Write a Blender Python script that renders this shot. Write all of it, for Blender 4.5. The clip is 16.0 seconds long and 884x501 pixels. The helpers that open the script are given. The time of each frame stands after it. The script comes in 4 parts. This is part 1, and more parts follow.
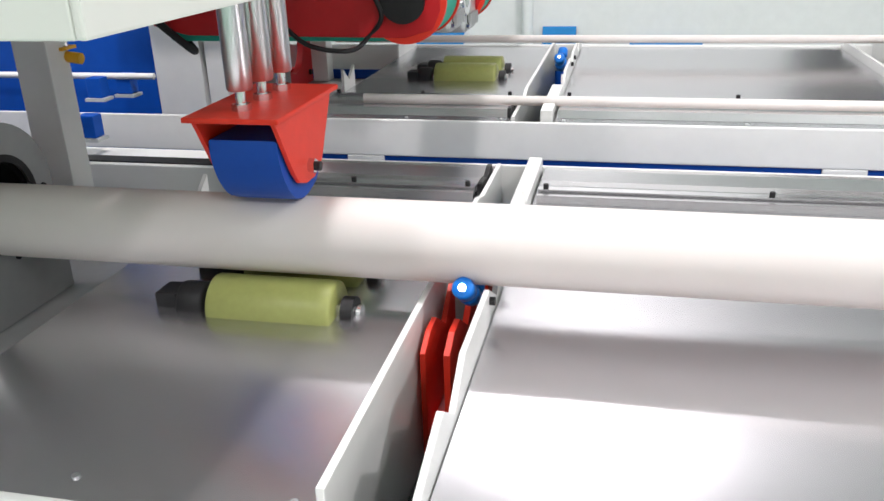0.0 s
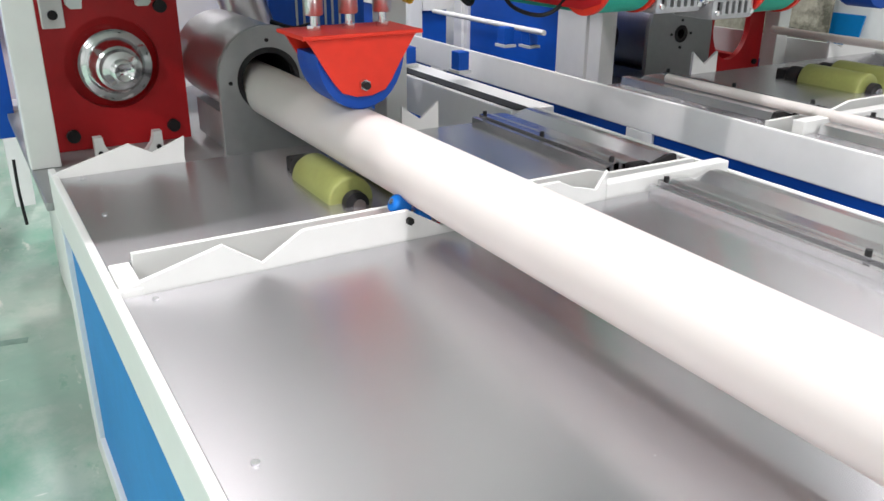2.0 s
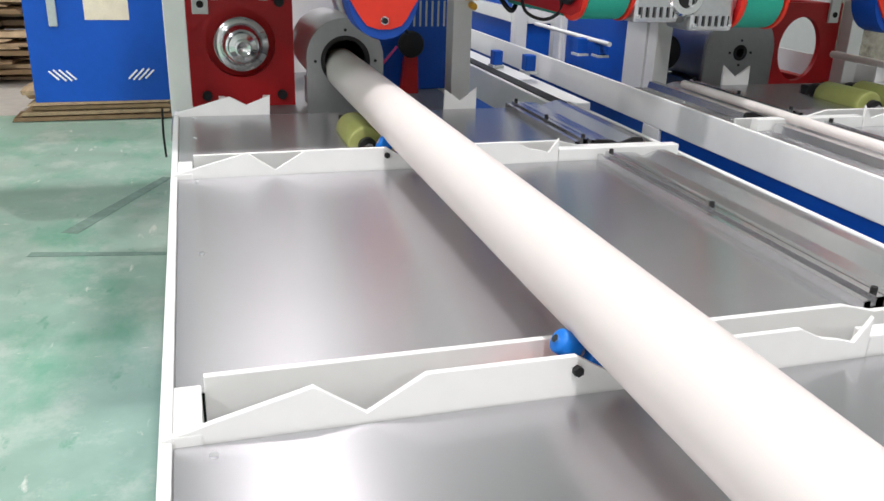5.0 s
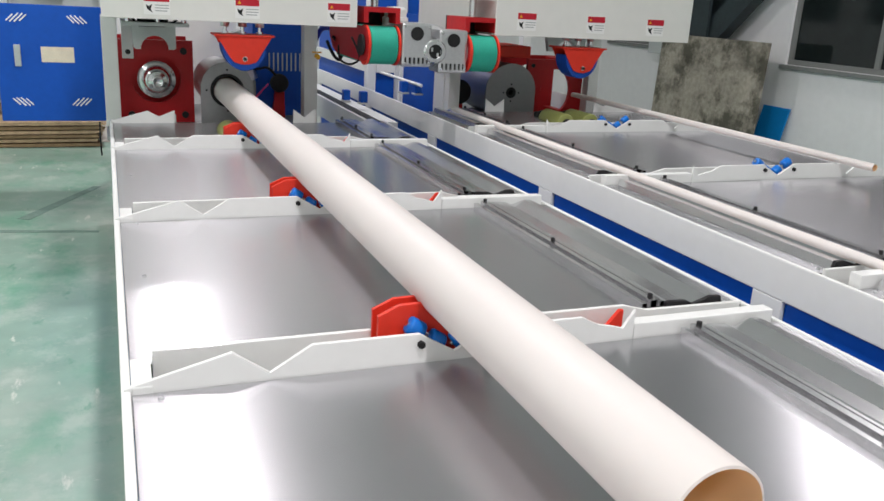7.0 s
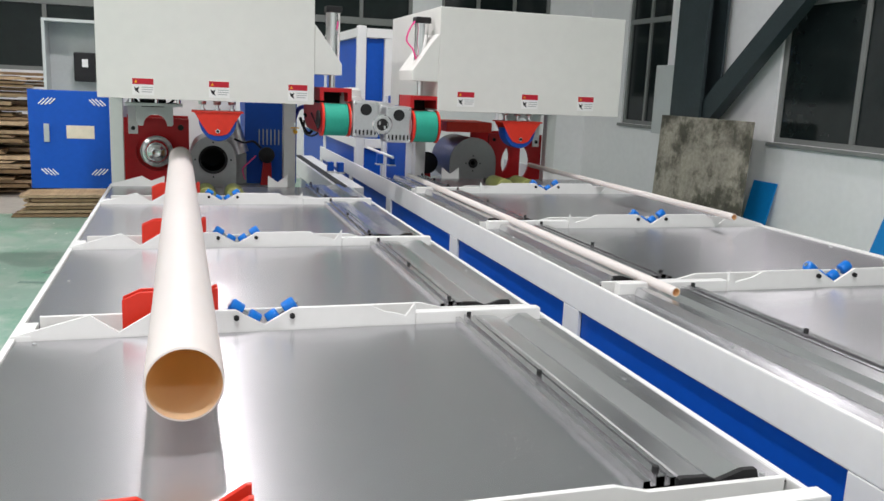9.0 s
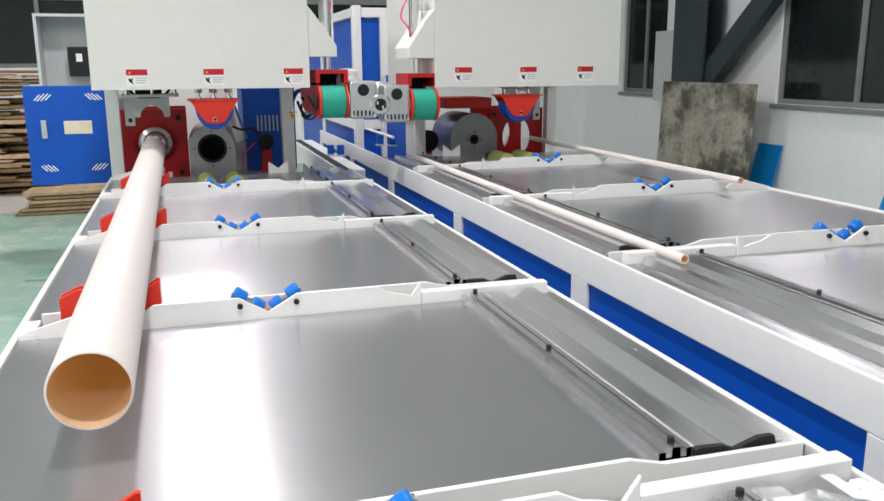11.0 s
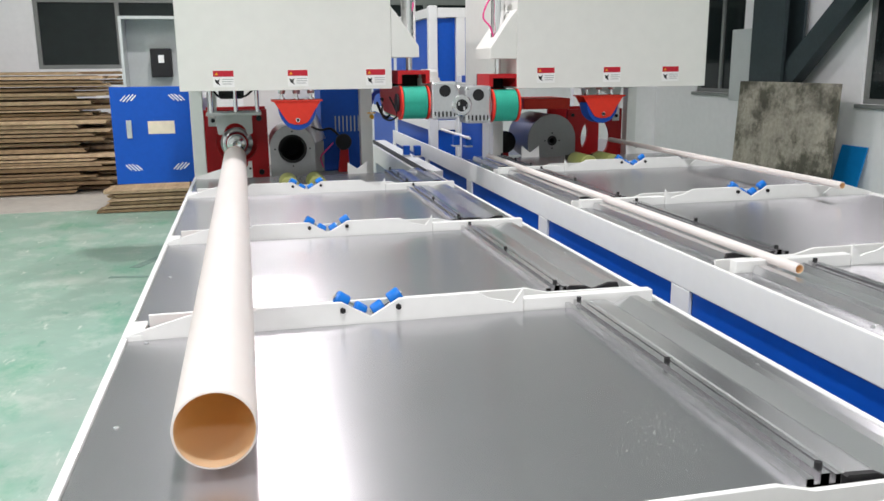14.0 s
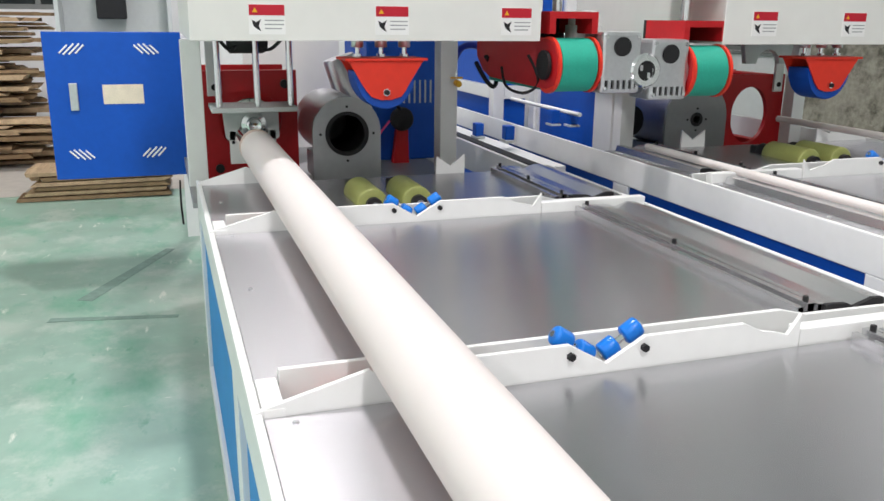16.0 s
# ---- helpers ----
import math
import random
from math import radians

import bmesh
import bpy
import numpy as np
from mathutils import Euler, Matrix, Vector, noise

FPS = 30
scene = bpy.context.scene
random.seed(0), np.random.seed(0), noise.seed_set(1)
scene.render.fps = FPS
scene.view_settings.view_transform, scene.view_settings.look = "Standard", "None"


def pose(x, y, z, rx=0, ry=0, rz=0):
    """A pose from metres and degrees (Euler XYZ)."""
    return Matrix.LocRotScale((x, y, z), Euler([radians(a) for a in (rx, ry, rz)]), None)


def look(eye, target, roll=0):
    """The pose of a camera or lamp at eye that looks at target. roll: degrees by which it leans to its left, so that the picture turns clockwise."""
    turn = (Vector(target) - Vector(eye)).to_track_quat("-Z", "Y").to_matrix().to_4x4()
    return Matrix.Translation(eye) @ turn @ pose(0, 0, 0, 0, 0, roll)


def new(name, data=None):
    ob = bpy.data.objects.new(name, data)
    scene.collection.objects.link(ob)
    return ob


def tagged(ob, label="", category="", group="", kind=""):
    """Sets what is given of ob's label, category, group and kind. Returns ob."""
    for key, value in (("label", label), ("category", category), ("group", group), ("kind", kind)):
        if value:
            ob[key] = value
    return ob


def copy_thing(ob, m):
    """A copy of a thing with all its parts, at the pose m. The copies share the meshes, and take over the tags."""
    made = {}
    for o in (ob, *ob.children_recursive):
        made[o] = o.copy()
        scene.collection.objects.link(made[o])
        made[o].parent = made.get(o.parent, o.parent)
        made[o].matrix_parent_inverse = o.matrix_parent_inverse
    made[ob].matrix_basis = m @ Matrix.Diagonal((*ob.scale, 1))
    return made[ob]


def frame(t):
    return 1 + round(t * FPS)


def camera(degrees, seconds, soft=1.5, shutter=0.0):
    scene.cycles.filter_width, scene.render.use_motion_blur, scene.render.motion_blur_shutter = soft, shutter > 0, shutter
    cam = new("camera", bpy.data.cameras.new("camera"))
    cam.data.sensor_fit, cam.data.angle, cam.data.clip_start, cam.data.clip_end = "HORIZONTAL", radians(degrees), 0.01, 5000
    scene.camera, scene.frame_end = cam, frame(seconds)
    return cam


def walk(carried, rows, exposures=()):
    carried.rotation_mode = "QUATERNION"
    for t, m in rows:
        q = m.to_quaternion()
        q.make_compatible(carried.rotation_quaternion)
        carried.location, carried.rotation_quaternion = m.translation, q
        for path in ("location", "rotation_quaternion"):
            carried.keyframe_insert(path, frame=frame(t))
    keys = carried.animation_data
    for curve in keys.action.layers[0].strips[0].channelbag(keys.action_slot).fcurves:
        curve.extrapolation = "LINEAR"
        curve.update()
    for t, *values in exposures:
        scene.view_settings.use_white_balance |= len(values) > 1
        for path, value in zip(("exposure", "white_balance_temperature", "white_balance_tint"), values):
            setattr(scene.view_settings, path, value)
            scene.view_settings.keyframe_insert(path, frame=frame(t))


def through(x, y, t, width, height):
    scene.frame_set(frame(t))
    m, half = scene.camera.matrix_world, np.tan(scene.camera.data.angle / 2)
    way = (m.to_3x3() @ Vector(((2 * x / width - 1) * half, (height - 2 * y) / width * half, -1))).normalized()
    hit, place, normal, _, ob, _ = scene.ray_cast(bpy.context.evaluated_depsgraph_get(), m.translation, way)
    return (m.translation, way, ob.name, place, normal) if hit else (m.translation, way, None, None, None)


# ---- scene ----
cam = camera(56.2, 16.0)
PATH = [
    (0, (0.143, 0.018, 1.556), (-0.269, 1.825, 0.800), -1.8),
    (0.5, (0.496, 0.118, 1.510), (-0.242, 1.830, 0.786), -2.9),
    (1, (0.785, 0.228, 1.510), (-0.282, 1.721, 0.719), -1.3),
    (1.5, (1.018, 0.419, 1.500), (-0.338, 1.677, 0.736), -0.6),
    (2, (1.362, 0.568, 1.515), (-0.233, 1.505, 0.754), 0.3),
    (2.5, (1.552, 0.682, 1.517), (-0.099, 1.496, 0.735), 1.1),
    (3, (1.807, 0.804, 1.547), (0.038, 1.371, 0.808), -0.9),
    (3.5, (1.917, 0.897, 1.564), (0.129, 1.423, 0.840), -0.5),
    (3.7, (1.938, 0.944, 1.541), (0.147, 1.460, 0.815), -0.1),
    (6, (2.921, 0.726, 1.517), (1.15, 1.336, 0.815), 4.0),
    (6.5, (3.509, 0.726, 1.584), (1.756, 1.421, 0.917), 3.8),
    (7, (3.995, 0.747, 1.618), (2.222, 1.47, 1.038), 3.2),
    (7.5, (4.359, 0.825, 1.612), (2.522, 1.398, 1.067), 2.8),
    (8, (4.617, 0.872, 1.583), (2.787, 1.462, 1.035), 3.5),
    (8.5, (4.804, 1.042, 1.583), (2.932, 1.62, 1.183), 3.7),
    (9, (4.85, 1.19, 1.594), (2.98, 1.784, 1.207), 2.5),
    (11.5, (4.813, 1.212, 1.58), (2.948, 1.78, 1.136), -0.6),
    (12, (4.811, 1.203, 1.578), (2.946, 1.767, 1.129), -0.5),
    (12.5, (4.801, 1.207, 1.579), (2.934, 1.763, 1.126), -0.6),
    (13, (4.802, 1.206, 1.578), (2.934, 1.759, 1.124), -0.7),
    (13.5, (4.801, 1.167, 1.587), (2.908, 1.632, 1.14), -1.1),
    (14, (4.732, 1.099, 1.59), (2.831, 1.538, 1.153), -0.5),
    (14.5, (4.487, 0.858, 1.539), (2.604, 1.321, 1.05), 0.7),
    (15, (3.995, 0.705, 1.512), (2.154, 1.274, 0.98), 0.9),
    (15.5, (3.275, 0.628, 1.53), (1.422, 1.159, 0.995), 0.1),
    (16, (2.526, 0.631, 1.534), (0.7, 1.242, 0.992), 0.6),
]
EXPOSURES = [(0, 0.04), (1.5, 0.08), (2.5, 0.10), (3.5, 0.03), (6.0, -0.27), (7.0, -0.42), (8.0, -0.36), (8.6, -0.28), (9.2, -0.28), (11.3, -0.15), (12.5, -0.14), (14.0, -0.13), (16, -0.12)]
walk(cam, [(t, look(eye, target, roll)) for t, eye, target, roll in PATH], EXPOSURES)

# ---- world, lamps, exposure ----
world = bpy.data.worlds.new("hall_air")
scene.world = world
world.use_nodes = True
world.node_tree.nodes["Background"].inputs[0].default_value = (0.75, 0.82, 0.9, 1)
world.node_tree.nodes["Background"].inputs[1].default_value = 0.25

LAMPS = [(-0.3, 1.3, 5.4), (4.2, 1.3, 5.4), (8.7, 1.3, 5.4), (-5.5, 1.3, 5.4), (-1.5, -3.6, 5.4), (3.0, -3.6, 5.4), (7.5, -3.6, 5.4), (-0.3, 7.2, 5.4)]
LAMP_POWER = 155.0
for lx, ly, lz in LAMPS:
    ld = bpy.data.lights.new("high_bay_light", "AREA")
    ld.shape, ld.size, ld.energy, ld.color = "DISK", 0.34, LAMP_POWER, (1.0, 0.942, 0.970)
    lo = new("high_bay_light", ld)
    ld.energy *= 0.75 if ly > 5 else 1.0
    lo.matrix_world = pose(lx, ly, lz - 0.17)


# ---- materials ----
def mat(name, color, rough=0.5, metal=0.0, vary=0.12, scale=6.0, bump=0.0, bscale=60.0, stretch=(1, 1, 1), rvary=0.0, coat=0.0, spots=None):
    """Node material: colour varied at two scales, roughness varied, fine relief; spots: (colour, scale, amount)."""
    m = bpy.data.materials.new(name)
    m.use_nodes = True
    nt = m.node_tree
    n, l = nt.nodes, nt.links
    b = n["Principled BSDF"]
    b.inputs["Metallic"].default_value = metal
    b.inputs["Roughness"].default_value = rough
    b.inputs["Coat Weight"].default_value = coat
    b.inputs["Specular IOR Level"].default_value = 0.5 if metal else 0.35
    tc = n.new("ShaderNodeTexCoord")
    mp = n.new("ShaderNodeMapping")
    mp.inputs["Scale"].default_value = stretch
    l.new(tc.outputs["Object"], mp.inputs[0])
    n1, n2 = n.new("ShaderNodeTexNoise"), n.new("ShaderNodeTexNoise")
    for q, sc in ((n1, scale), (n2, scale * 9)):
        q.inputs["Scale"].default_value, q.inputs["Detail"].default_value = sc, 4
        l.new(mp.outputs[0], q.inputs["Vector"])
    ad = n.new("ShaderNodeMath")
    ad.operation = "ADD"
    l.new(n1.outputs[0], ad.inputs[0]), l.new(n2.outputs[0], ad.inputs[1])
    rm = n.new("ShaderNodeMapRange")
    rm.inputs[1].default_value, rm.inputs[2].default_value = 0.6, 1.4
    rm.inputs[3].default_value, rm.inputs[4].default_value = 1 - vary, 1 + vary
    l.new(ad.outputs[0], rm.inputs[0])
    mx = n.new("ShaderNodeVectorMath")
    mx.operation = "SCALE"
    mx.inputs[0].default_value = color
    l.new(rm.outputs[0], mx.inputs["Scale"])
    out = mx.outputs[0]
    if spots:
        sc_, ss, amount = spots
        n3 = n.new("ShaderNodeTexNoise")
        n3.inputs["Scale"].default_value, n3.inputs["Detail"].default_value, n3.inputs["Roughness"].default_value = ss, 6, 0.7
        l.new(tc.outputs["Object"], n3.inputs["Vector"])
        r3 = n.new("ShaderNodeMapRange")
        r3.inputs[1].default_value, r3.inputs[2].default_value = 1 - amount - 0.06, 1 - amount + 0.06
        l.new(n3.outputs[0], r3.inputs[0])
        mm = n.new("ShaderNodeMix")
        mm.data_type = "RGBA"
        l.new(r3.outputs[0], mm.inputs[0]), l.new(out, mm.inputs[6])
        mm.inputs[7].default_value = (*sc_, 1)
        out = mm.outputs[2]
    l.new(out, b.inputs["Base Color"])
    if rvary:
        rr = n.new("ShaderNodeMapRange")
        rr.inputs[1].default_value, rr.inputs[2].default_value = 0.6, 1.4
        rr.inputs[3].default_value, rr.inputs[4].default_value = max(0.02, rough - rvary), rough + rvary
        l.new(ad.outputs[0], rr.inputs[0]), l.new(rr.outputs[0], b.inputs["Roughness"])
    if bump:
        nb = n.new("ShaderNodeTexNoise")
        nb.inputs["Scale"].default_value, nb.inputs["Detail"].default_value = bscale, 3
        l.new(mp.outputs[0], nb.inputs["Vector"])
        bp = n.new("ShaderNodeBump")
        bp.inputs["Strength"].default_value, bp.inputs["Distance"].default_value = bump, 0.002
        l.new(nb.outputs[0], bp.inputs["Height"]), l.new(bp.outputs[0], b.inputs["Normal"])
    return m


def brushed(name, color, rough, aniso, stretch, dust=None):
    """Brushed sheet metal: long fine grain, and a highlight drawn out across it."""
    m = mat(name, color, rough, 1.0, 0.025, 1.2, 0.0, 12.0, stretch, 0.007, 0.0, dust)
    n, l = m.node_tree.nodes, m.node_tree.links
    b = n["Principled BSDF"]
    b.inputs["Anisotropic"].default_value = aniso
    b.inputs["Metallic"].default_value = 0.92
    tg = n.new("ShaderNodeTangent")
    tg.direction_type = "UV_MAP"
    l.new(tg.outputs[0], b.inputs["Tangent"])
    return m


def plastic(name, color, through, amount, rough):
    """Thin-walled plastic that lets some light through."""
    m = mat(name, color, rough, 0, 0.02, 1.5, 0.02, 40)
    n, l = m.node_tree.nodes, m.node_tree.links
    tr, mx = n.new("ShaderNodeBsdfTranslucent"), n.new("ShaderNodeMixShader")
    tr.inputs[0].default_value = (*through, 1)
    mx.inputs[0].default_value = amount
    l.new(n["Principled BSDF"].outputs[0], mx.inputs[1]), l.new(tr.outputs[0], mx.inputs[2])
    l.new(mx.outputs[0], n["Material Output"].inputs[0])
    return m


WHITE = mat("white_enamel", (0.80, 0.81, 0.79), 0.38, 0, 0.03, 2.5, 0.04, 90, coat=0.2)
HOODW = mat("cream_enamel", (0.76, 0.76, 0.72), 0.42, 0, 0.03, 1.5, 0.05, 60)
BLUE = mat("blue_enamel", (0.001, 0.080, 0.46), 0.5, 0, 0.08, 3, 0.04, 90)
SKYBLUE = mat("side_panel_blue", (0.002, 0.215, 0.56), 0.5, 0, 0.08, 3, 0.04, 90)
RED = mat("red_enamel", (0.47, 0.010, 0.014), 0.45, 0, 0.08, 4, 0.04, 90)
ORANGE = mat("orange_red_enamel", (0.70, 0.035, 0.016), 0.42, 0, 0.08, 4, 0.04, 90)
PIPE = plastic("white_pvc", (0.81, 0.79, 0.77), (0.95, 0.75, 0.46), 0.18, 0.45)
# same white PVC inside; the amber of light through the wall is tinted in
PIPEIN = plastic("pipe_bore_glow_tint", (0.95, 0.80, 0.58), (1.0, 0.66, 0.30), 0.50, 0.5)
PIPEHOT = mat("heated_pvc", (0.66, 0.52, 0.42), 0.5, 0, 0.1, 8)
STEEL = brushed("brushed_sheet", (0.575, 0.57, 0.59), 0.262, 0.84, (0.6, 0.6, 0.6))
ALU = brushed("aluminium_extrusion", (0.66, 0.66, 0.67), 0.24, 0.3, (1, 20, 20))
HEATER = mat("brushed_heater_shell", (0.52, 0.51, 0.53), 0.34, 1.0, 0.06, 3, 0.05, 30, (8, 1, 1), 0.04)
GREYPLATE = mat("grey_plate", (0.34, 0.35, 0.35), 0.45, 0.5, 0.06, 4, 0.05, 60)
CHROME = mat("chrome", (0.75, 0.75, 0.76), 0.14, 1.0, 0.03, 5)
SATIN = mat("satin_steel", (0.66, 0.66, 0.67), 0.28, 1.0, 0.05, 6, 0.03, 80, (6, 6, 1))
CASTALU = mat("cast_aluminium", (0.62, 0.63, 0.64), 0.36, 0.9, 0.08, 8, 0.2, 120)
# black for rubber, bolts and cables; in bores and holes it paints shade
BLACK = mat("black_parts_and_hole_shade", (0.012, 0.012, 0.013), 0.55, 0, 0.2, 10)
# near-black for dark parts; under rollers and between beams it paints shade
DARK = mat("dark_parts_and_shade", (0.02, 0.022, 0.022), 0.7, 0, 0.3, 5)
ROLLBLUE = mat("blue_polyurethane", (0.002, 0.165, 0.62), 0.32, 0, 0.06, 8, coat=0.2)
PADBLUE = mat("blue_rubber_pad", (0.002, 0.060, 0.36), 0.5, 0, 0.06, 8)
OLIVE = mat("olive_polyurethane", (0.29, 0.315, 0.10), 0.42, 0, 0.08, 8, 0.04, 60)
GREEN = mat("green_belt", (0.02, 0.34, 0.24), 0.6, 0, 0.08, 12, 0.2, 150)
FLOORM = mat("green_epoxy_floor", (0.285, 0.425, 0.345), 0.40, 0, 0.15, 0.9, 0.15, 14, rvary=0.1, spots=((0.40, 0.50, 0.425), 2.6, 0.43))


def worn(m, layers):
    """Lays worn patches and streaks over a material: (colour, noise scale, stretch, threshold, softness, strength)."""
    n, l = m.node_tree.nodes, m.node_tree.links
    b = n["Principled BSDF"]
    out = b.inputs["Base Color"].links[0].from_socket
    tc = n.new("ShaderNodeTexCoord")
    for i, (col, sc, st, th, soft, amount) in enumerate(layers):
        mp, nz, rg, mx = n.new("ShaderNodeMapping"), n.new("ShaderNodeTexNoise"), n.new("ShaderNodeMapRange"), n.new("ShaderNodeMix")
        mp.inputs["Scale"].default_value = st
        mp.inputs["Location"].default_value = (3.7 * i, 1.9 * i, 0)
        mp.inputs["Rotation"].default_value = (0, 0, 0.7 * i)
        nz.inputs["Scale"].default_value, nz.inputs["Detail"].default_value, nz.inputs["Roughness"].default_value = sc, 7, 0.62
        rg.inputs[1].default_value, rg.inputs[2].default_value = th - soft, th + soft
        rg.inputs[3].default_value, rg.inputs[4].default_value = 0, amount
        mx.data_type = "RGBA"
        l.new(tc.outputs["Object"], mp.inputs[0]), l.new(mp.outputs[0], nz.inputs["Vector"]), l.new(nz.outputs[0], rg.inputs[0])
        l.new(rg.outputs[0], mx.inputs[0]), l.new(out, mx.inputs[6])
        mx.inputs[7].default_value = (*col, 1)
        out = mx.outputs[2]
    l.new(out, b.inputs["Base Color"])
    return m


worn(FLOORM, [((0.13, 0.36, 0.235), 1.1, (1, 1.6, 1), 0.585, 0.06, 0.75), ((0.10, 0.31, 0.20), 4.5, (1, 2.2, 1), 0.66, 0.04, 0.6), ((0.66, 0.68, 0.60), 3.2, (1, 3.5, 1), 0.665, 0.03, 0.8), ((0.70, 0.70, 0.64), 9.0, (3.0, 0.8, 1), 0.69, 0.03, 0.7), ((0.50, 0.50, 0.45), 0.7, (1, 1, 1), 0.62, 0.08, 0.5)])
CONCRETE = mat("bare_concrete", (0.50, 0.47, 0.42), 0.65, 0, 0.12, 1.2, 0.2, 25)
SCUFFM = mat("rubbed_floor", (0.20, 0.30, 0.25), 0.55, 0, 0.25, 2.5)
SCUFFS = [((-2.22, 0.13), (-3.20, 0.60), 0.09), ((-1.94, -0.02), (-1.82, 0.62), 0.06)]
WALLM = mat("white_wall_paint", (0.87, 0.87, 0.87), 0.75, 0, 0.04, 1.2, 0.2, 40)
CEILM = mat("roof_sheet", (0.82, 0.82, 0.82), 0.6, 0.2, 0.06, 1)
GLASS = mat("dark_window_glass", (0.012, 0.018, 0.018), 0.08, 0, 0.2, 1)
FRAMEGREY = mat("grey_window_frame", (0.22, 0.23, 0.22), 0.5, 0, 0.08, 5)
COLUMN = mat("dark_steel_column", (0.035, 0.05, 0.055), 0.5, 0, 0.15, 3)
GALV = mat("grey_cabinet", (0.55, 0.58, 0.57), 0.45, 0, 0.05, 4)
WOOD = mat("raw_board", (0.46, 0.33, 0.20), 0.75, 0, 0.35, 3, 0.3, 30, (0.3, 4, 4))
WOODDARK = mat("old_board", (0.30, 0.20, 0.11), 0.8, 0, 0.35, 3, 0.3, 30, (0.3, 4, 4))
STONE = mat("stained_board", (0.40, 0.365, 0.30), 0.75, 0, 0.35, 2.2, 0.3, 20, spots=((0.115, 0.108, 0.082), 1.7, 0.47))
worn(STONE, [((0.050, 0.048, 0.036), 1.3, (1, 1, 1.6), 0.57, 0.07, 0.75), ((0.52, 0.48, 0.40), 3.0, (1, 1, 1), 0.60, 0.05, 0.5)])
PAPER = mat("notice_paper", (0.72, 0.66, 0.52), 0.7, 0, 0.12, 20)
LABELW = mat("label_white", (0.85, 0.85, 0.83), 0.5, 0, 0.02, 5)
LABELR = mat("label_red", (0.50, 0.012, 0.03), 0.5, 0, 0.02, 5)
LABELG = mat("label_grey", (0.35, 0.36, 0.36), 0.5, 0, 0.02, 5)
YELLOW = mat("yellow_plastic", (0.80, 0.42, 0.02), 0.4, 0, 0.05, 8)
BLUEPLASTIC = mat("blue_hose", (0.012, 0.025, 0.30), 0.4, 0, 0.05, 8)
PINK = mat("pink_hose", (0.85, 0.08, 0.30), 0.4, 0, 0.05, 8)
WRAP = bpy.data.materials.new("clear_film")
WRAP.use_nodes = True
WRAP.node_tree.nodes["Principled BSDF"].inputs["Transmission Weight"].default_value = 0.92
WRAP.node_tree.nodes["Principled BSDF"].inputs["Roughness"].default_value = 0.12
WRAP.node_tree.nodes["Principled BSDF"].inputs["IOR"].default_value = 1.12


# ---- mesh helpers ----
def bm_new():
    return bmesh.new()


def box(bm, x0, x1, y0, y1, z0, z1, bevel=0.0):
    r = bmesh.ops.create_cube(bm, size=1)
    vs = r["verts"]
    for v in vs:
        v.co = Vector((x0 + (v.co.x + 0.5) * (x1 - x0), y0 + (v.co.y + 0.5) * (y1 - y0), z0 + (v.co.z + 0.5) * (z1 - z0)))
    if bevel:
        es = list({e for v in vs for e in v.link_edges})
        bmesh.ops.bevel(bm, geom=es, offset=bevel, segments=2, affect="EDGES", profile=0.6)
    return bm


def cyl(bm, p0, p1, r, seg=24, r2=None, caps=True):
    p0, p1 = Vector(p0), Vector(p1)
    d = p1 - p0
    m = Matrix.Translation((p0 + p1) / 2) @ d.to_track_quat("Z", "Y").to_matrix().to_4x4()
    bmesh.ops.create_cone(bm, cap_ends=caps, segments=seg, radius1=r, radius2=r if r2 is None else r2, depth=d.length, matrix=m)
    return bm


def lathe(bm, origin, axis, profile, seg=32):
    """Turns a profile of (along, radius) round an axis; closed where the radius is 0."""
    o, a = Vector(origin), Vector(axis).normalized()
    u = a.orthogonal().normalized()
    w = a.cross(u)
    rings = []
    for s, r in profile:
        if r <= 1e-6:
            rings.append([bm.verts.new(o + a * s)])
        else:
            rings.append([bm.verts.new(o + a * s + (u * math.cos(2 * math.pi * k / seg) + w * math.sin(2 * math.pi * k / seg)) * r) for k in range(seg)])
    for A, B in zip(rings, rings[1:]):
        for k in range(seg):
            j = (k + 1) % seg
            if len(A) == 1 and len(B) > 1:
                bm.faces.new((A[0], B[k], B[j]))
            elif len(B) == 1 and len(A) > 1:
                bm.faces.new((A[k], B[0], A[j]))
            elif len(A) > 1:
                bm.faces.new((A[k], B[k], B[j], A[j]))
    return bm


def prism(bm, pts, plane, lo, hi, bevel=0.0):
    """Extrudes a polygon: plane 'x' takes (y, z) points, 'y' takes (x, z), 'z' takes (x, y)."""
    def at(p, q):
        return {"x": (q, p[0], p[1]), "y": (p[0], q, p[1]), "z": (p[0], p[1], q)}[plane]
    a = [bm.verts.new(at(p, lo)) for p in pts]
    b = [bm.verts.new(at(p, hi)) for p in pts]
    fs = [bm.faces.new(a), bm.faces.new(b[::-1])]
    k = len(pts)
    for i in range(k):
        j = (i + 1) % k
        fs.append(bm.faces.new((a[j], a[i], b[i], b[j])))
    if bevel:
        bmesh.ops.bevel(bm, geom=[e for f in fs[:2] for e in f.edges], offset=bevel, segments=1, affect="EDGES")
    return bm


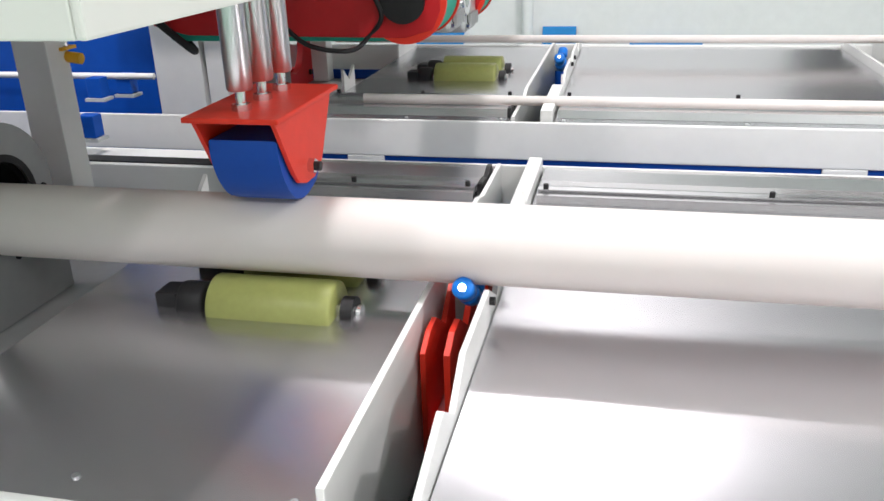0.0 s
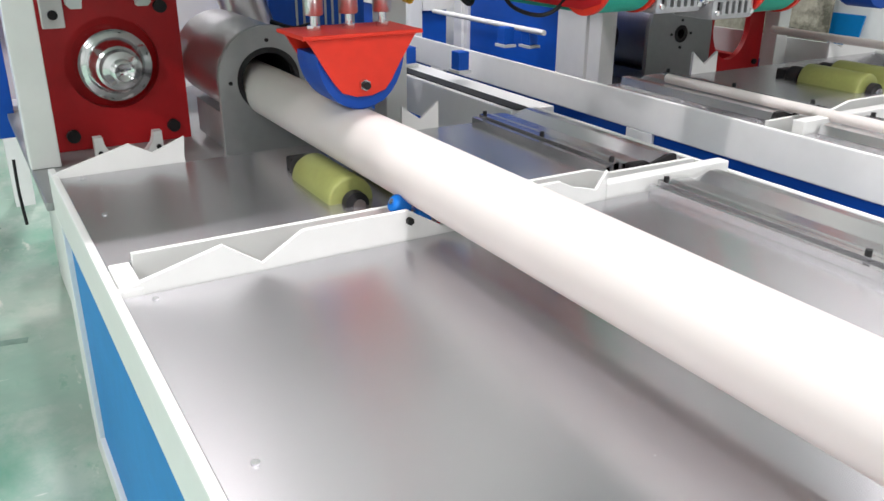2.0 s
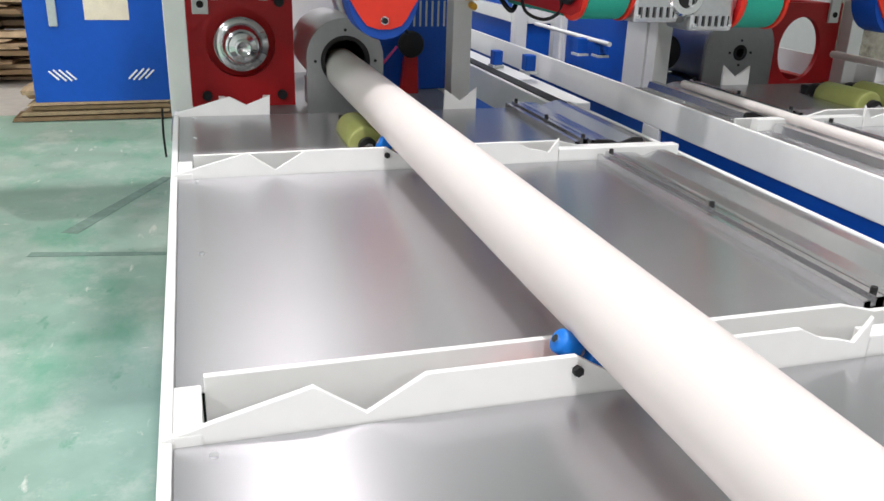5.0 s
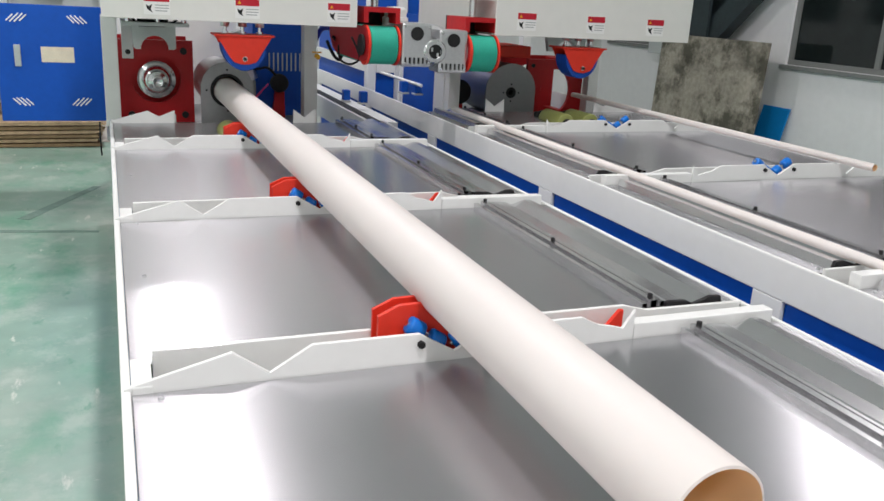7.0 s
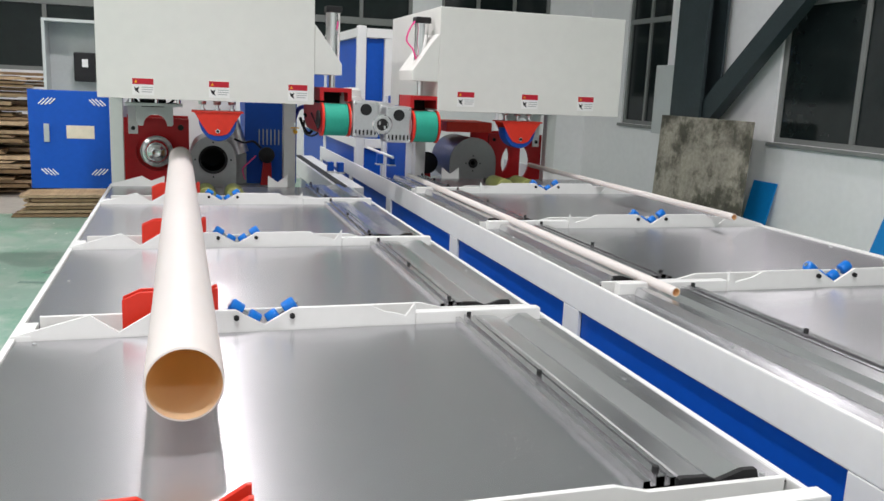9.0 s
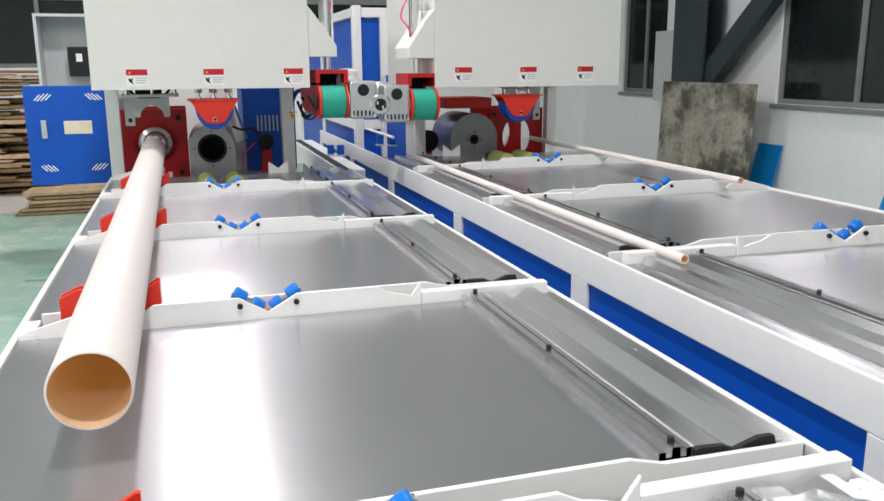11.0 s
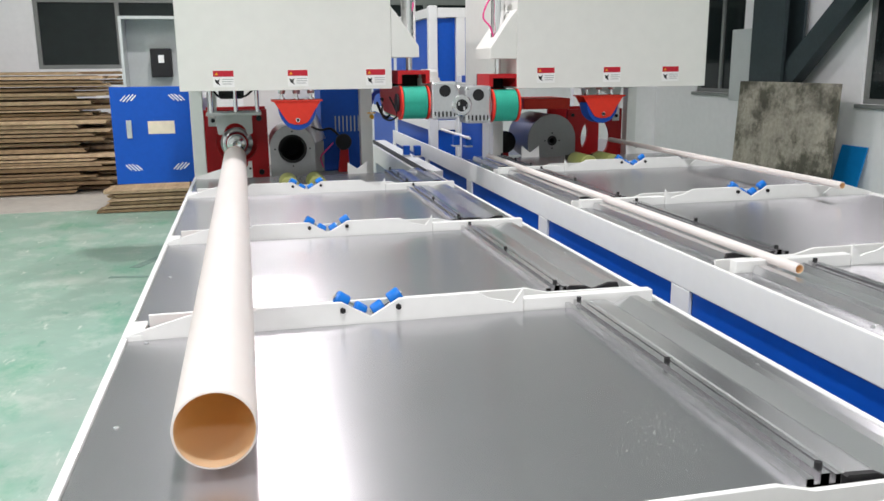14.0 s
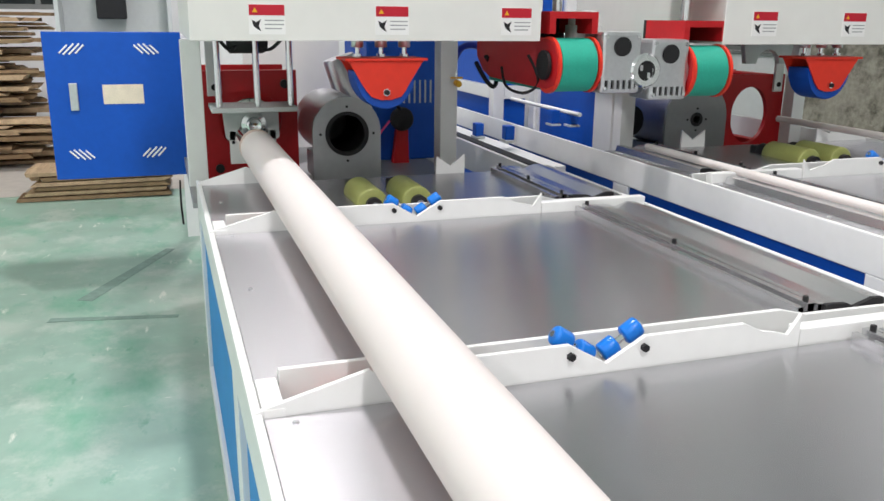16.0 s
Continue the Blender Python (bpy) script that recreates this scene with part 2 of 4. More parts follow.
def holed_plate(bm, pts, centre, r, lo, hi, seg=32):
    """A plate across x with outer (y, z) polygon pts (counter-clockwise, star-shaped round the hole) and a round hole."""
    cy, cz = centre
    n = len(pts)
    ring = []
    angles = sorted([2 * math.pi * k / seg for k in range(seg)] + [math.atan2(z - cz, y - cy) % (2 * math.pi) for y, z in pts])
    angles = [a for i, a in enumerate(angles) if i == 0 or a - angles[i - 1] > 1e-4]
    seg = len(angles)
    for a in angles:
        dy, dz = math.cos(a), math.sin(a)
        best = None
        for i in range(n):
            (y0, z0), (y1, z1) = pts[i], pts[(i + 1) % n]
            ey, ez = y1 - y0, z1 - z0
            den = dy * ez - dz * ey
            if abs(den) < 1e-9:
                continue
            s = ((y0 - cy) * ez - (z0 - cz) * ey) / den
            u = ((y0 - cy) * dz - (z0 - cz) * dy) / den
            if s > 0 and -1e-4 <= u <= 1 + 1e-4 and (best is None or s < best):
                best = s
        ring.append((cy + dy * best, cz + dz * best))
    loops = []
    for q in (lo, hi):
        loops.append(([bm.verts.new((q, cy + r * math.cos(a), cz + r * math.sin(a))) for a in angles], [bm.verts.new((q, *p)) for p in ring]))
    (i0, o0), (i1, o1) = loops
    for k in range(seg):
        j = (k + 1) % seg
        bm.faces.new((i0[k], i0[j], o0[j], o0[k]))
        bm.faces.new((i1[j], i1[k], o1[k], o1[j]))
        bm.faces.new((i0[j], i0[k], i1[k], i1[j]))
        bm.faces.new((o0[k], o0[j], o1[j], o1[k]))
    return bm


def hose(bm, pts, r, seg=8, sub=6):
    """A smooth round cable through the points."""
    P = [Vector(p) for p in pts]
    line = []
    for i in range(len(P) - 1):
        a, b, c, d = P[max(i - 1, 0)], P[i], P[i + 1], P[min(i + 2, len(P) - 1)]
        for k in range(sub):
            t = k / sub
            line.append(0.5 * ((2 * b) + (c - a) * t + (2 * a - 5 * b + 4 * c - d) * t * t + (3 * b - a - 3 * c + d) * t ** 3))
    line.append(P[-1])
    rings = []
    for i, p in enumerate(line):
        d = (line[min(i + 1, len(line) - 1)] - line[max(i - 1, 0)]).normalized()
        u = d.cross(Vector((0.3, 0.2, 1))).normalized()
        w = d.cross(u)
        rings.append([bm.verts.new(p + (u * math.cos(2 * math.pi * k / seg) + w * math.sin(2 * math.pi * k / seg)) * r) for k in range(seg)])
    for A, B in zip(rings, rings[1:]):
        for k in range(seg):
            j = (k + 1) % seg
            bm.faces.new((A[k], B[k], B[j], A[j]))
    bm.faces.new(rings[0]), bm.faces.new(rings[-1][::-1])
    return bm


ORIGIN = {}


def thing(name, at, label, category, group="", kind=""):
    """An Empty at the thing's base."""
    ob = new(name)
    ob.empty_display_size = 0.1
    ob.location = at
    ORIGIN[ob.name] = Vector(at)
    return tagged(ob, label, category, group, kind)


def root_of(ob):
    while ob.parent:
        ob = ob.parent
    return ob


def part(name, bm, material, parent=None, label="", smooth=None, flip=False, kind="", category=""):
    """Links a bmesh, built in world places, as one mesh object under its thing."""
    if parent:
        bmesh.ops.translate(bm, verts=bm.verts, vec=-ORIGIN[root_of(parent).name])
    bmesh.ops.recalc_face_normals(bm, faces=bm.faces)
    me = bpy.data.meshes.new(name)
    bm.to_mesh(me)
    bm.free()
    for m in material if isinstance(material, (list, tuple)) else [material]:
        me.materials.append(m)
    if material in (STEEL, ALU):
        uv = me.uv_layers.new(name="grain")
        for lp in me.loops:
            co = me.vertices[lp.vertex_index].co
            uv.data[lp.index].uv = (co.x, co.y + co.z)
    if smooth is not None:
        me.shade_smooth()
        me.set_sharp_from_angle(angle=radians(smooth))
    ob = new(name, me)
    if parent:
        ob.parent = parent
    else:
        ORIGIN[ob.name] = Vector((0, 0, 0))
    return tagged(ob, label, category, "", kind)


def solo(name, bm, material, at, label, category, group="", kind="", smooth=None):
    """A thing that is one mesh, its origin at its base."""
    bmesh.ops.translate(bm, verts=bm.verts, vec=-Vector(at))
    ob = part(name, bm, material, None, label, smooth)
    ob.location = at
    ORIGIN[ob.name] = Vector(at)
    return tagged(ob, label, category, group, kind)


# ---- the hall ----
WX0, WX1, WY0, WY1, WZ = -9.0, 12.0, -7.0, 8.2, 5.9
solo("floor", box(bm_new(), WX0 - 0.3, WX1 + 0.3, WY0 - 0.3, WY1 + 0.3, -0.2, 0.0), FLOORM, (0, 0, 0), "worn pale green epoxy floor with scuffs and bare patches", "floor", "", "structure")
solo("concrete_apron", box(bm_new(), WX0, -5.3, WY0, 0.9, 0.0, 0.004), CONCRETE, (-7, -2, 0), "bare beige concrete floor beside the timber", "floor", "", "structure")
solo("ceiling", box(bm_new(), WX0 - 0.3, WX1 + 0.3, WY0 - 0.3, WY1 + 0.3, WZ, WZ + 0.2), CEILM, (0, 0, WZ), "grey sheet roof of the workshop hall", "ceiling", "", "structure")


def wall_along_x(bm, y0, y1, x0, x1, top, openings):
    """openings: (xa, xb, za, zb), left to right."""
    x = x0
    for xa, xb, za, zb in openings:
        box(bm, x, xa, y0, y1, 0, top), box(bm, xa, xb, y0, y1, 0, za), box(bm, xa, xb, y0, y1, zb, top)
        x = xb
    return box(bm, x, x1, y0, y1, 0, top)


def wall_along_y(bm, x0, x1, y0, y1, top, openings):
    y = y0
    for ya, yb, za, zb in openings:
        box(bm, x0, x1, y, ya, 0, top), box(bm, x0, x1, ya, yb, 0, za), box(bm, x0, x1, ya, yb, zb, top)
        y = yb
    return box(bm, x0, x1, y, y1, 0, top)


NORTH_WINDOWS = [(-7.65, -6.38, 1.14, 3.9), (-3.86, -1.35, 1.10, 3.9), (1.6, 4.1, 1.10, 3.9), (6.0, 8.5, 1.10, 3.9)]
WEST_WINDOWS = [(-6.3, -3.2, 1.58, 3.9), (-1.9, 1.6, 1.58, 3.9), (2.3, 4.9, 1.58, 3.9), (5.4, 7.4, 1.58, 3.9)]
solo("wall_north", wall_along_x(bm_new(), WY1, WY1 + 0.25, WX0, WX1, WZ, NORTH_WINDOWS), WALLM, (0, WY1, 0), "white painted masonry wall with dark windows", "wall", "", "structure")
solo("wall_west", wall_along_y(bm_new(), WX0 - 0.25, WX0, WY0, WY1, WZ, WEST_WINDOWS), WALLM, (WX0, 0, 0), "white painted end wall with a band of dark windows", "wall", "", "structure")
solo("wall_south", box(bm_new(), WX0, WX1, WY0 - 0.25, WY0, 0, WZ), WALLM, (0, WY0, 0), "plain white painted wall", "wall", "", "structure")
solo("wall_east", box(bm_new(), WX1, WX1 + 0.25, WY0, WY1, 0, WZ), WALLM, (WX1, 0, 0), "plain white painted wall", "wall", "", "structure")


def window_in_north(k, xa, xb, za, zb):
    w = thing("window_%d" % k, ((xa + xb) / 2, WY1 + 0.12, za), "dark workshop window with a grey steel frame", "window", "workshop windows", "structure")
    fr = bm_new()
    y0, y1, s = WY1 + 0.03, WY1 + 0.11, 0.06
    for a, b, c, d in ((xa, xb, za, za + s), (xa, xb, zb - s, zb), (xa, xa + s, za + s, zb - s), (xb - s, xb, za + s, zb - s), (xa + s, xb - s, 2.72, 2.80)):
        box(fr, a, b, y0, y1, c, d, 0.006)
    n = 2
    for i in range(1, n):
        xm = xa + (xb - xa) * i / n
        box(fr, xm - 0.03, xm + 0.03, y0 + 0.002, y1 - 0.002, za + s, 2.72, 0.005), box(fr, xm - 0.03, xm + 0.03, y0 + 0.002, y1 - 0.002, 2.80, zb - s, 0.005)
    part("window_frame", fr, FRAMEGREY, w)
    part("window_sill", box(bm_new(), xa - 0.05, xb + 0.05, WY1 - 0.05, WY1 + 0.03, za - 0.05, za - 0.003, 0.008), FRAMEGREY, w)
    for i in range(n):
        x0, x1 = xa + (xb - xa) * i / n + 0.03, xa + (xb - xa) * (i + 1) / n - 0.03
        part("pane", box(bm_new(), x0, x1, WY1 + 0.065, WY1 + 0.071, za + 0.04, 2.74), GLASS, w)
        part("pane", box(bm_new(), x0, x1, WY1 + 0.065, WY1 + 0.071, 2.79, zb - 0.04), GLASS, w)


def window_in_west(k, ya, yb, za, zb):
    w = thing("window_%d" % k, (WX0 - 0.12, (ya + yb) / 2, za), "dark workshop window with a grey steel frame", "window", "workshop windows", "structure")
    fr = bm_new()
    x0, x1, s = WX0 - 0.11, WX0 - 0.03, 0.06
    for a, b, c, d in ((ya, yb, za, za + s), (ya, yb, zb - s, zb), (ya, ya + s, za + s, zb - s), (yb - s, yb, za + s, zb - s), (ya + s, yb - s, 2.55, 2.66)):
        box(fr, x0, x1, a, b, c, d, 0.006)
    n = 3
    for i in range(1, n):
        ym = ya + (yb - ya) * i / n
        box(fr, x0 + 0.002, x1 - 0.002, ym - 0.03, ym + 0.03, za + s, 2.55, 0.005), box(fr, x0 + 0.002, x1 - 0.002, ym - 0.03, ym + 0.03, 2.66, zb - s, 0.005)
    part("window_frame", fr, FRAMEGREY, w)
    for i in range(n):
        y0, y1 = ya + (yb - ya) * i / n + 0.03, ya + (yb - ya) * (i + 1) / n - 0.03
        part("pane", box(bm_new(), WX0 - 0.071, WX0 - 0.065, y0, y1, za + 0.04, 2.57), GLASS, w)
        part("pane", box(bm_new(), WX0 - 0.071, WX0 - 0.065, y0, y1, 2.64, zb - 0.04), GLASS, w)


for k, o in enumerate(NORTH_WINDOWS):
    window_in_north(k + 1, *o)
for k, o in enumerate(WEST_WINDOWS):
    window_in_west(k + 5, *o)
solo("night_outside", wall_along_x(bm_new(), 8.9, 9.0, -9.8, 12, 6, []), DARK, (0, 8.9, 0), "dark outdoors behind the windows", "backdrop", "", "structure")
solo("night_outside", box(bm_new(), -9.9, -9.8, -7, 8.9, 0, 6), DARK, (-9.8, 0, 0), "dark outdoors behind the windows", "backdrop", "", "structure")

# lamp housings
lamp_first = None
for lx, ly, lz in LAMPS:
    if lamp_first is None:
        lamp_first = thing("high_bay_lamp", (lx, ly, lz), "white high bay lamp hanging under the roof", "lamp", "high bay lamps")
        part("shade", lathe(bm_new(), (lx, ly, lz), (0, 0, 1), [(-0.15, 0.24), (-0.148, 0.245), (0.0, 0.16), (0.12, 0.10), (0.12, 0.0)], 24), GALV, lamp_first, smooth=40)
        part("rod", cyl(bm_new(), (lx, ly, lz + 0.12), (lx, ly, WZ), 0.012, 8), GALV, lamp_first)
    else:
        copy_thing(lamp_first, pose(lx, ly, lz))

# steel column with its brace, by the north wall
col = thing("steel_column", (-4.96, 7.98, 0), "dark grey-green steel column with a diagonal brace", "column", "", "structure")
part("shaft", prism(bm_new(), [(-5.60, 7.82), (-4.90, 7.82), (-4.90, 7.86), (-5.22, 7.86), (-5.22, 8.10), (-4.90, 8.10), (-4.90, 8.14), (-5.60, 8.14), (-5.60, 8.10), (-5.27, 8.10), (-5.27, 7.86), (-5.60, 7.86)], "z", 0, WZ), COLUMN, col)
part("brace", prism(bm_new(), [(-5.18, 1.36), (-4.76, 1.32), (-2.52, 3.30), (-2.52, 3.62)], "y", 7.88, 8.04), COLUMN, col)
box_e = thing("switch_box", (-6.05, 8.05, 1.0), "grey steel switch box on the wall", "box")
part("case", box(bm_new(), -6.33, -5.80, 7.98, 8.195, 1.05, 2.05, 0.01), GALV, box_e)
part("socket", box(bm_new(), -6.38, -6.332, 8.03, 8.13, 1.35, 1.60, 0.008), LABELW, box_e)
pipe_d = solo("downpipe", cyl(bm_new(), (-0.8, 8.11, 0.0), (-0.8, 8.11, WZ - 0.002), 0.055, 20), WALLM, (-0.8, 8.11, 0), "white rainwater pipe on the wall", "pipe", smooth=40)


def leaning(name, x0, x1, h, foot, mat_, label, category, thick=0.02, skew=0.0, gap=0.0):
    bm = bm_new()
    pts = [(x0, 0), (x1, 0), (x1 + skew, h), (x0 + skew, h)]
    vs = []
    for d in (0, -thick):
        vs.append([bm.verts.new((px, WY1 - gap - foot + (foot - 0.012) * pz / h + d, pz)) for px, pz in pts])
    bm.faces.new(vs[0]), bm.faces.new(vs[1][::-1])
    for i in range(4):
        j = (i + 1) % 4
        bm.faces.new((vs[0][i], vs[0][j], vs[1][j], vs[1][i]))
    bmesh.ops.bevel(bm, geom=bm.edges[:], offset=0.004, segments=1, affect="EDGES")
    return solo(name, bm, mat_, ((x0 + x1) / 2, WY1 - foot, 0), label, category)


leaning("stained_panel", -5.74, -3.71, 1.34, 0.07, STONE, "large mottled grey-brown panel leaning on the column", "panel", 0.03, 0.0, 0.372)
leaning("blue_panel", -4.10, -3.66, 0.60, 0.12, SKYBLUE, "blue steel panel leaning on the white wall", "panel", 0.02, 0.03)
for a, b, h in ((-1.92, -1.42, 0.53), (-0.66, -0.34, 0.52), (0.16, 0.82, 0.42)):
    leaning("blue_panel", a, b, h, 0.2, SKYBLUE, "blue steel panel leaning on the white wall", "panel", 0.02)

# ---- the two conveyor tables ----
BEAMS = [-0.082, 1.205, 2.465, 3.75]
SHEET, RIM0, RIM1 = 0.872, 0.732, 2.32
PROFILE = [(0.737, 0.80), (0.737, 0.884), (0.938, 0.938), (1.012, 0.884), (1.098, 0.938), (1.328, 0.938), (1.410, 0.888), (1.493, 0.938), (1.725, 0.938), (1.770, 0.914), (1.808, 0.908), (1.838, 0.898), (1.868, 0.944), (1.868, 0.80)]
FAR_Y, FAR_Z = 4.86, 0.07


def mirrored(bm, far):
    """The far table is the near one mirrored, and stands a little higher."""
    if far:
        for v in bm.verts:
            v.co.y = FAR_Y - v.co.y
            v.co.z += FAR_Z
    return bm


def round_bar(bm, p0, p1, r, seg=20):
    """A cylinder with rounded rims."""
    p0, p1 = Vector(p0), Vector(p1)
    L = (p1 - p0).length
    e = min(0.006, r * 0.25)
    return lathe(bm, p0, p1 - p0, [(0, 0), (0, r - e), (e * 0.35, r - e * 0.3), (e, r), (L - e, r), (L - e * 0.35, r - e * 0.3), (L, r - e), (L, 0)], seg)


def build_table(far):
    x_end = 5.25
    t = thing("conveyor_table", (2.0, FAR_Y - 1.5 if far else 1.5, 0), "white steel conveyor table with brushed metal sheets and blue rollers", "conveyor table", "pipe conveyor tables")
    P = lambda name, bm, m, parent=None, label="", smooth=None: part(name, mirrored(bm, far), m, parent or t, label, smooth)
    x0 = -3.7 if far else -0.97
    xs = [-0.90] + BEAMS + [x_end]
    # side frames: outer side with blue panels, inner side towards the gap
    for side, ya, yb in (("outer", RIM0, RIM0 + 0.018), ("inner", RIM1 - 0.014, RIM1)):
        zt = 0.88 if side == "outer" else 0.876
        z0 = -FAR_Z if far else 0.0
        lo, hi = 0.10 + z0, 0.755
        P("side_rail", box(bm_new(), x0, x_end, ya, yb, hi, zt, 0.004), WHITE)
        P("bottom_rail", box(bm_new(), x0, x_end, ya, yb, z0 + 0.004, lo, 0.004), WHITE)
        posts = [x0 + 0.05, 0.785, 2.19, 3.60, x_end - 0.05] if not far else [x0 + 0.05, -2.05, -0.68, 0.785, 2.19, 3.60, x_end - 0.05]
        for px in posts:
            P("post", box(bm_new(), px - 0.062, px + 0.062, ya, yb, lo, hi, 0.003), WHITE)
        for pa, pb in zip(posts, posts[1:]):
            s = 0.012 if side == "outer" else -0.012
            P("side_panel", box(bm_new(), pa + 0.062, pb - 0.062, ya + s + 0.003, yb + s - 0.003, lo, hi), BLUE if far else SKYBLUE)
    for px in (x0, x_end - 0.03):
        P("end_plate", box(bm_new(), px, px + 0.03, RIM0 + 0.031, RIM1 - 0.028, (-FAR_Z if far else 0.0) + 0.004, 0.80), WHITE)
    # bays: sheet, cover rail, hump
    for i, (a, b) in enumerate(zip(xs, xs[1:])):
        sa, sb = a + 0.012, b - 0.125
        if b == x_end:
            sb = b - 0.032
        P("sheet", box(bm_new(), sa, sb, RIM0 + 0.019, RIM1 - 0.015, SHEET - 0.006, SHEET, 0.0015), STEEL)
        for sx in (sa + 0.03, (sa + sb) / 2, sb - 0.03):
            for sy in (RIM0 + 0.07, RIM1 - 0.05):
                P("screw", cyl(bm_new(), (sx, sy, SHEET), (sx, sy, SHEET + 0.003), 0.006, 10), CASTALU)
        ca, cb = sa + 0.01, sb - 0.015
        rail = [(1.995, SHEET + 0.0005), (2.062, SHEET + 0.0005), (2.062, 0.896), (2.052, 0.896), (2.052, 0.880), (2.040, 0.880), (2.040, 0.900), (2.022, 0.900), (2.022, 0.882), (2.010, 0.882), (2.010, 0.893), (1.995, 0.893)]
        P("cover_rail", prism(bm_new(), rail, "x", ca, cb), ALU)
        hump = [(2.066, SHEET + 0.0005), (2.067, 0.893), (2.072, 0.895), (2.125, 0.892), (2.150, 0.880), (2.204, 0.898), (2.232, 0.897), (2.240, SHEET + 0.0005)]
        P("cover_hump", prism(bm_new(), hump, "x", ca, cb), ALU)
        endp = [(2.064, SHEET + 0.0005), (2.064, 0.895), (2.071, 0.898), (2.126, 0.895), (2.150, 0.884), (2.204, 0.901), (2.234, 0.900), (2.243, SHEET + 0.0005)]
        P("cover_end", prism(bm_new(), endp, "x", cb, cb + 0.012), BLACK)
        nb = 3
        for k in range(nb):
            bx = ca + 0.02 + (cb - ca - 0.04) * k / (nb - 1)
            P("bolt", cyl(bm_new(), (bx, 2.031, 0.9), (bx, 2.031, 0.912), 0.007, 10), BLACK)
    # cross beams
    for i, bx in enumerate(xs[:-1]):
        if i == 0:
            pl = [(0.737, 0.80), (0.737, 0.884), (0.93, 0.940), (0.99, 0.908), (1.075, 0.942), (1.07, 0.885), (1.085, 0.80)]
            P("ramp_plate", prism(bm_new(), pl, "x", bx, bx + 0.01), WHITE)
            fin = [(1.74, 0.80), (1.745, 0.95), (1.81, 0.905), (1.875, 0.955), (1.875, 0.80)]
            P("fin_plate", prism(bm_new(), fin, "x", bx, bx + 0.01), WHITE)
            continue
        beam = part("cross_beam", mirrored(prism(bm_new(), PROFILE, "x", bx, bx + 0.010, 0.0015), far), WHITE, t, "white notched beam plate")
        Q = lambda name, bm, m, label="", smooth=None: part(name, mirrored(bm, far), m, beam, label, smooth)
        Q("back_plate", prism(bm_new(), [(0.794, 0.60), (0.794, 0.906), (1.92, 0.906), (1.99, 0.886), (RIM1 - 0.032, 0.886), (RIM1 - 0.032, 0.60)], "x", bx - 0.122, bx - 0.110, 0.0015), WHITE)
        Q("rear_bar", box(bm_new(), bx - 0.03, bx + 0.008, 1.870, RIM1 - 0.032, 0.80, 0.908, 0.003), WHITE)
        Q("corner_plate", box(bm_new(), bx - 0.123, bx + 0.012, RIM0 + 0.019, 0.790, 0.82, 0.887, 0.003), WHITE)
        # dark tray closes the gap; its colour carries the shade down there
        Q("gap_shade_tray", box(bm_new(), bx - 0.109, bx - 0.001, 0.80, 1.85, 0.56, 0.60), DARK)
        # V of blue rollers on bolts
        for s in (-1, 1):
            for ya, za, yb, zb in ((0.094, 0.944, 0.060, 0.922), (0.044, 0.911, 0.012, 0.890)):
                Q("roller", round_bar(bm_new(), Vector((bx - 0.036, 1.41 + s * ya, za)), Vector((bx - 0.036, 1.41 + s * yb, zb)), 0.0205), ROLLBLUE, smooth=40)
            Q("axle", cyl(bm_new(), Vector((bx - 0.036, 1.41 + s * 0.098, 0.9465)), Vector((bx - 0.036, 1.41 + s * 0.008, 0.8875)), 0.007, 10), CHROME)
            Q("bolt", cyl(bm_new(), (bx + 0.010, 1.41 + s * 0.080, 0.915), (bx + 0.020, 1.41 + s * 0.080, 0.915), 0.0085, 6), BLACK)
    return t


near_table = build_table(False)
far_table = build_table(True)

# ---- white pipes ----
PIPE_LEN, PIPE_R = 4.46, 0.0745


def build_pipe():
    ob = thing("plastic_pipe", (0, 0, 0), "long white plastic pipe with a plain cut end and a bore tinted amber as if lit", "pipe")
    L, r, w = PIPE_LEN, PIPE_R, 0.0045
    part("outside", lathe(bm_new(), (0, 0, 0), (-1, 0, 0), [(0, r - w), (0.001, r - 0.0008), (0.002, r), (0.4, r), (1.2, r), (2.2, r), (3.2, r), (L - 0.2, r), (L - 0.062, r), (L - 0.060, r)], 64), PIPE, ob, smooth=40)
    part("heated_tip", lathe(bm_new(), (0, 0, 0), (-1, 0, 0), [(L - 0.060, r), (L - 0.002, r + 0.0006), (L, r - w)], 64), PIPEHOT, ob, "tan heated end of the pipe", smooth=40)
    part("bore", lathe(bm_new(), (0, 0, 0), (-1, 0, 0), [(0.0003, r - w), (0.5, r - w), (2, r - w), (L - 0.0003, r - w)], 64), PIPEIN, ob, "inside of the white pipe, tinted amber for light through its wall", smooth=40)
    return ob


pipe = build_pipe()

for (y, z, xa, xb, r) in ((2.69, 0.982, -0.72, 2.62, 0.016), (3.80, 1.022, -1.2, 1.40, 0.017)):
    tb = thing("thin_pipe", (xb, y, z), "thin white plastic pipe lying on the conveyor table", "pipe", "thin pipes")
    part("outside", lathe(bm_new(), (xb, y, z), (-1, 0, 0), [(0, r - 0.003), (0.001, r), ((xb - xa) / 2, r), (xb - xa - 0.001, r), (xb - xa, r - 0.003)], 24), PIPE, tb, smooth=40)
    part("bore", lathe(bm_new(), (xb, y, z), (-1, 0, 0), [(0.0002, r - 0.003), (xb - xa - 0.0002, r - 0.003)], 24), PIPEIN, tb, smooth=40)


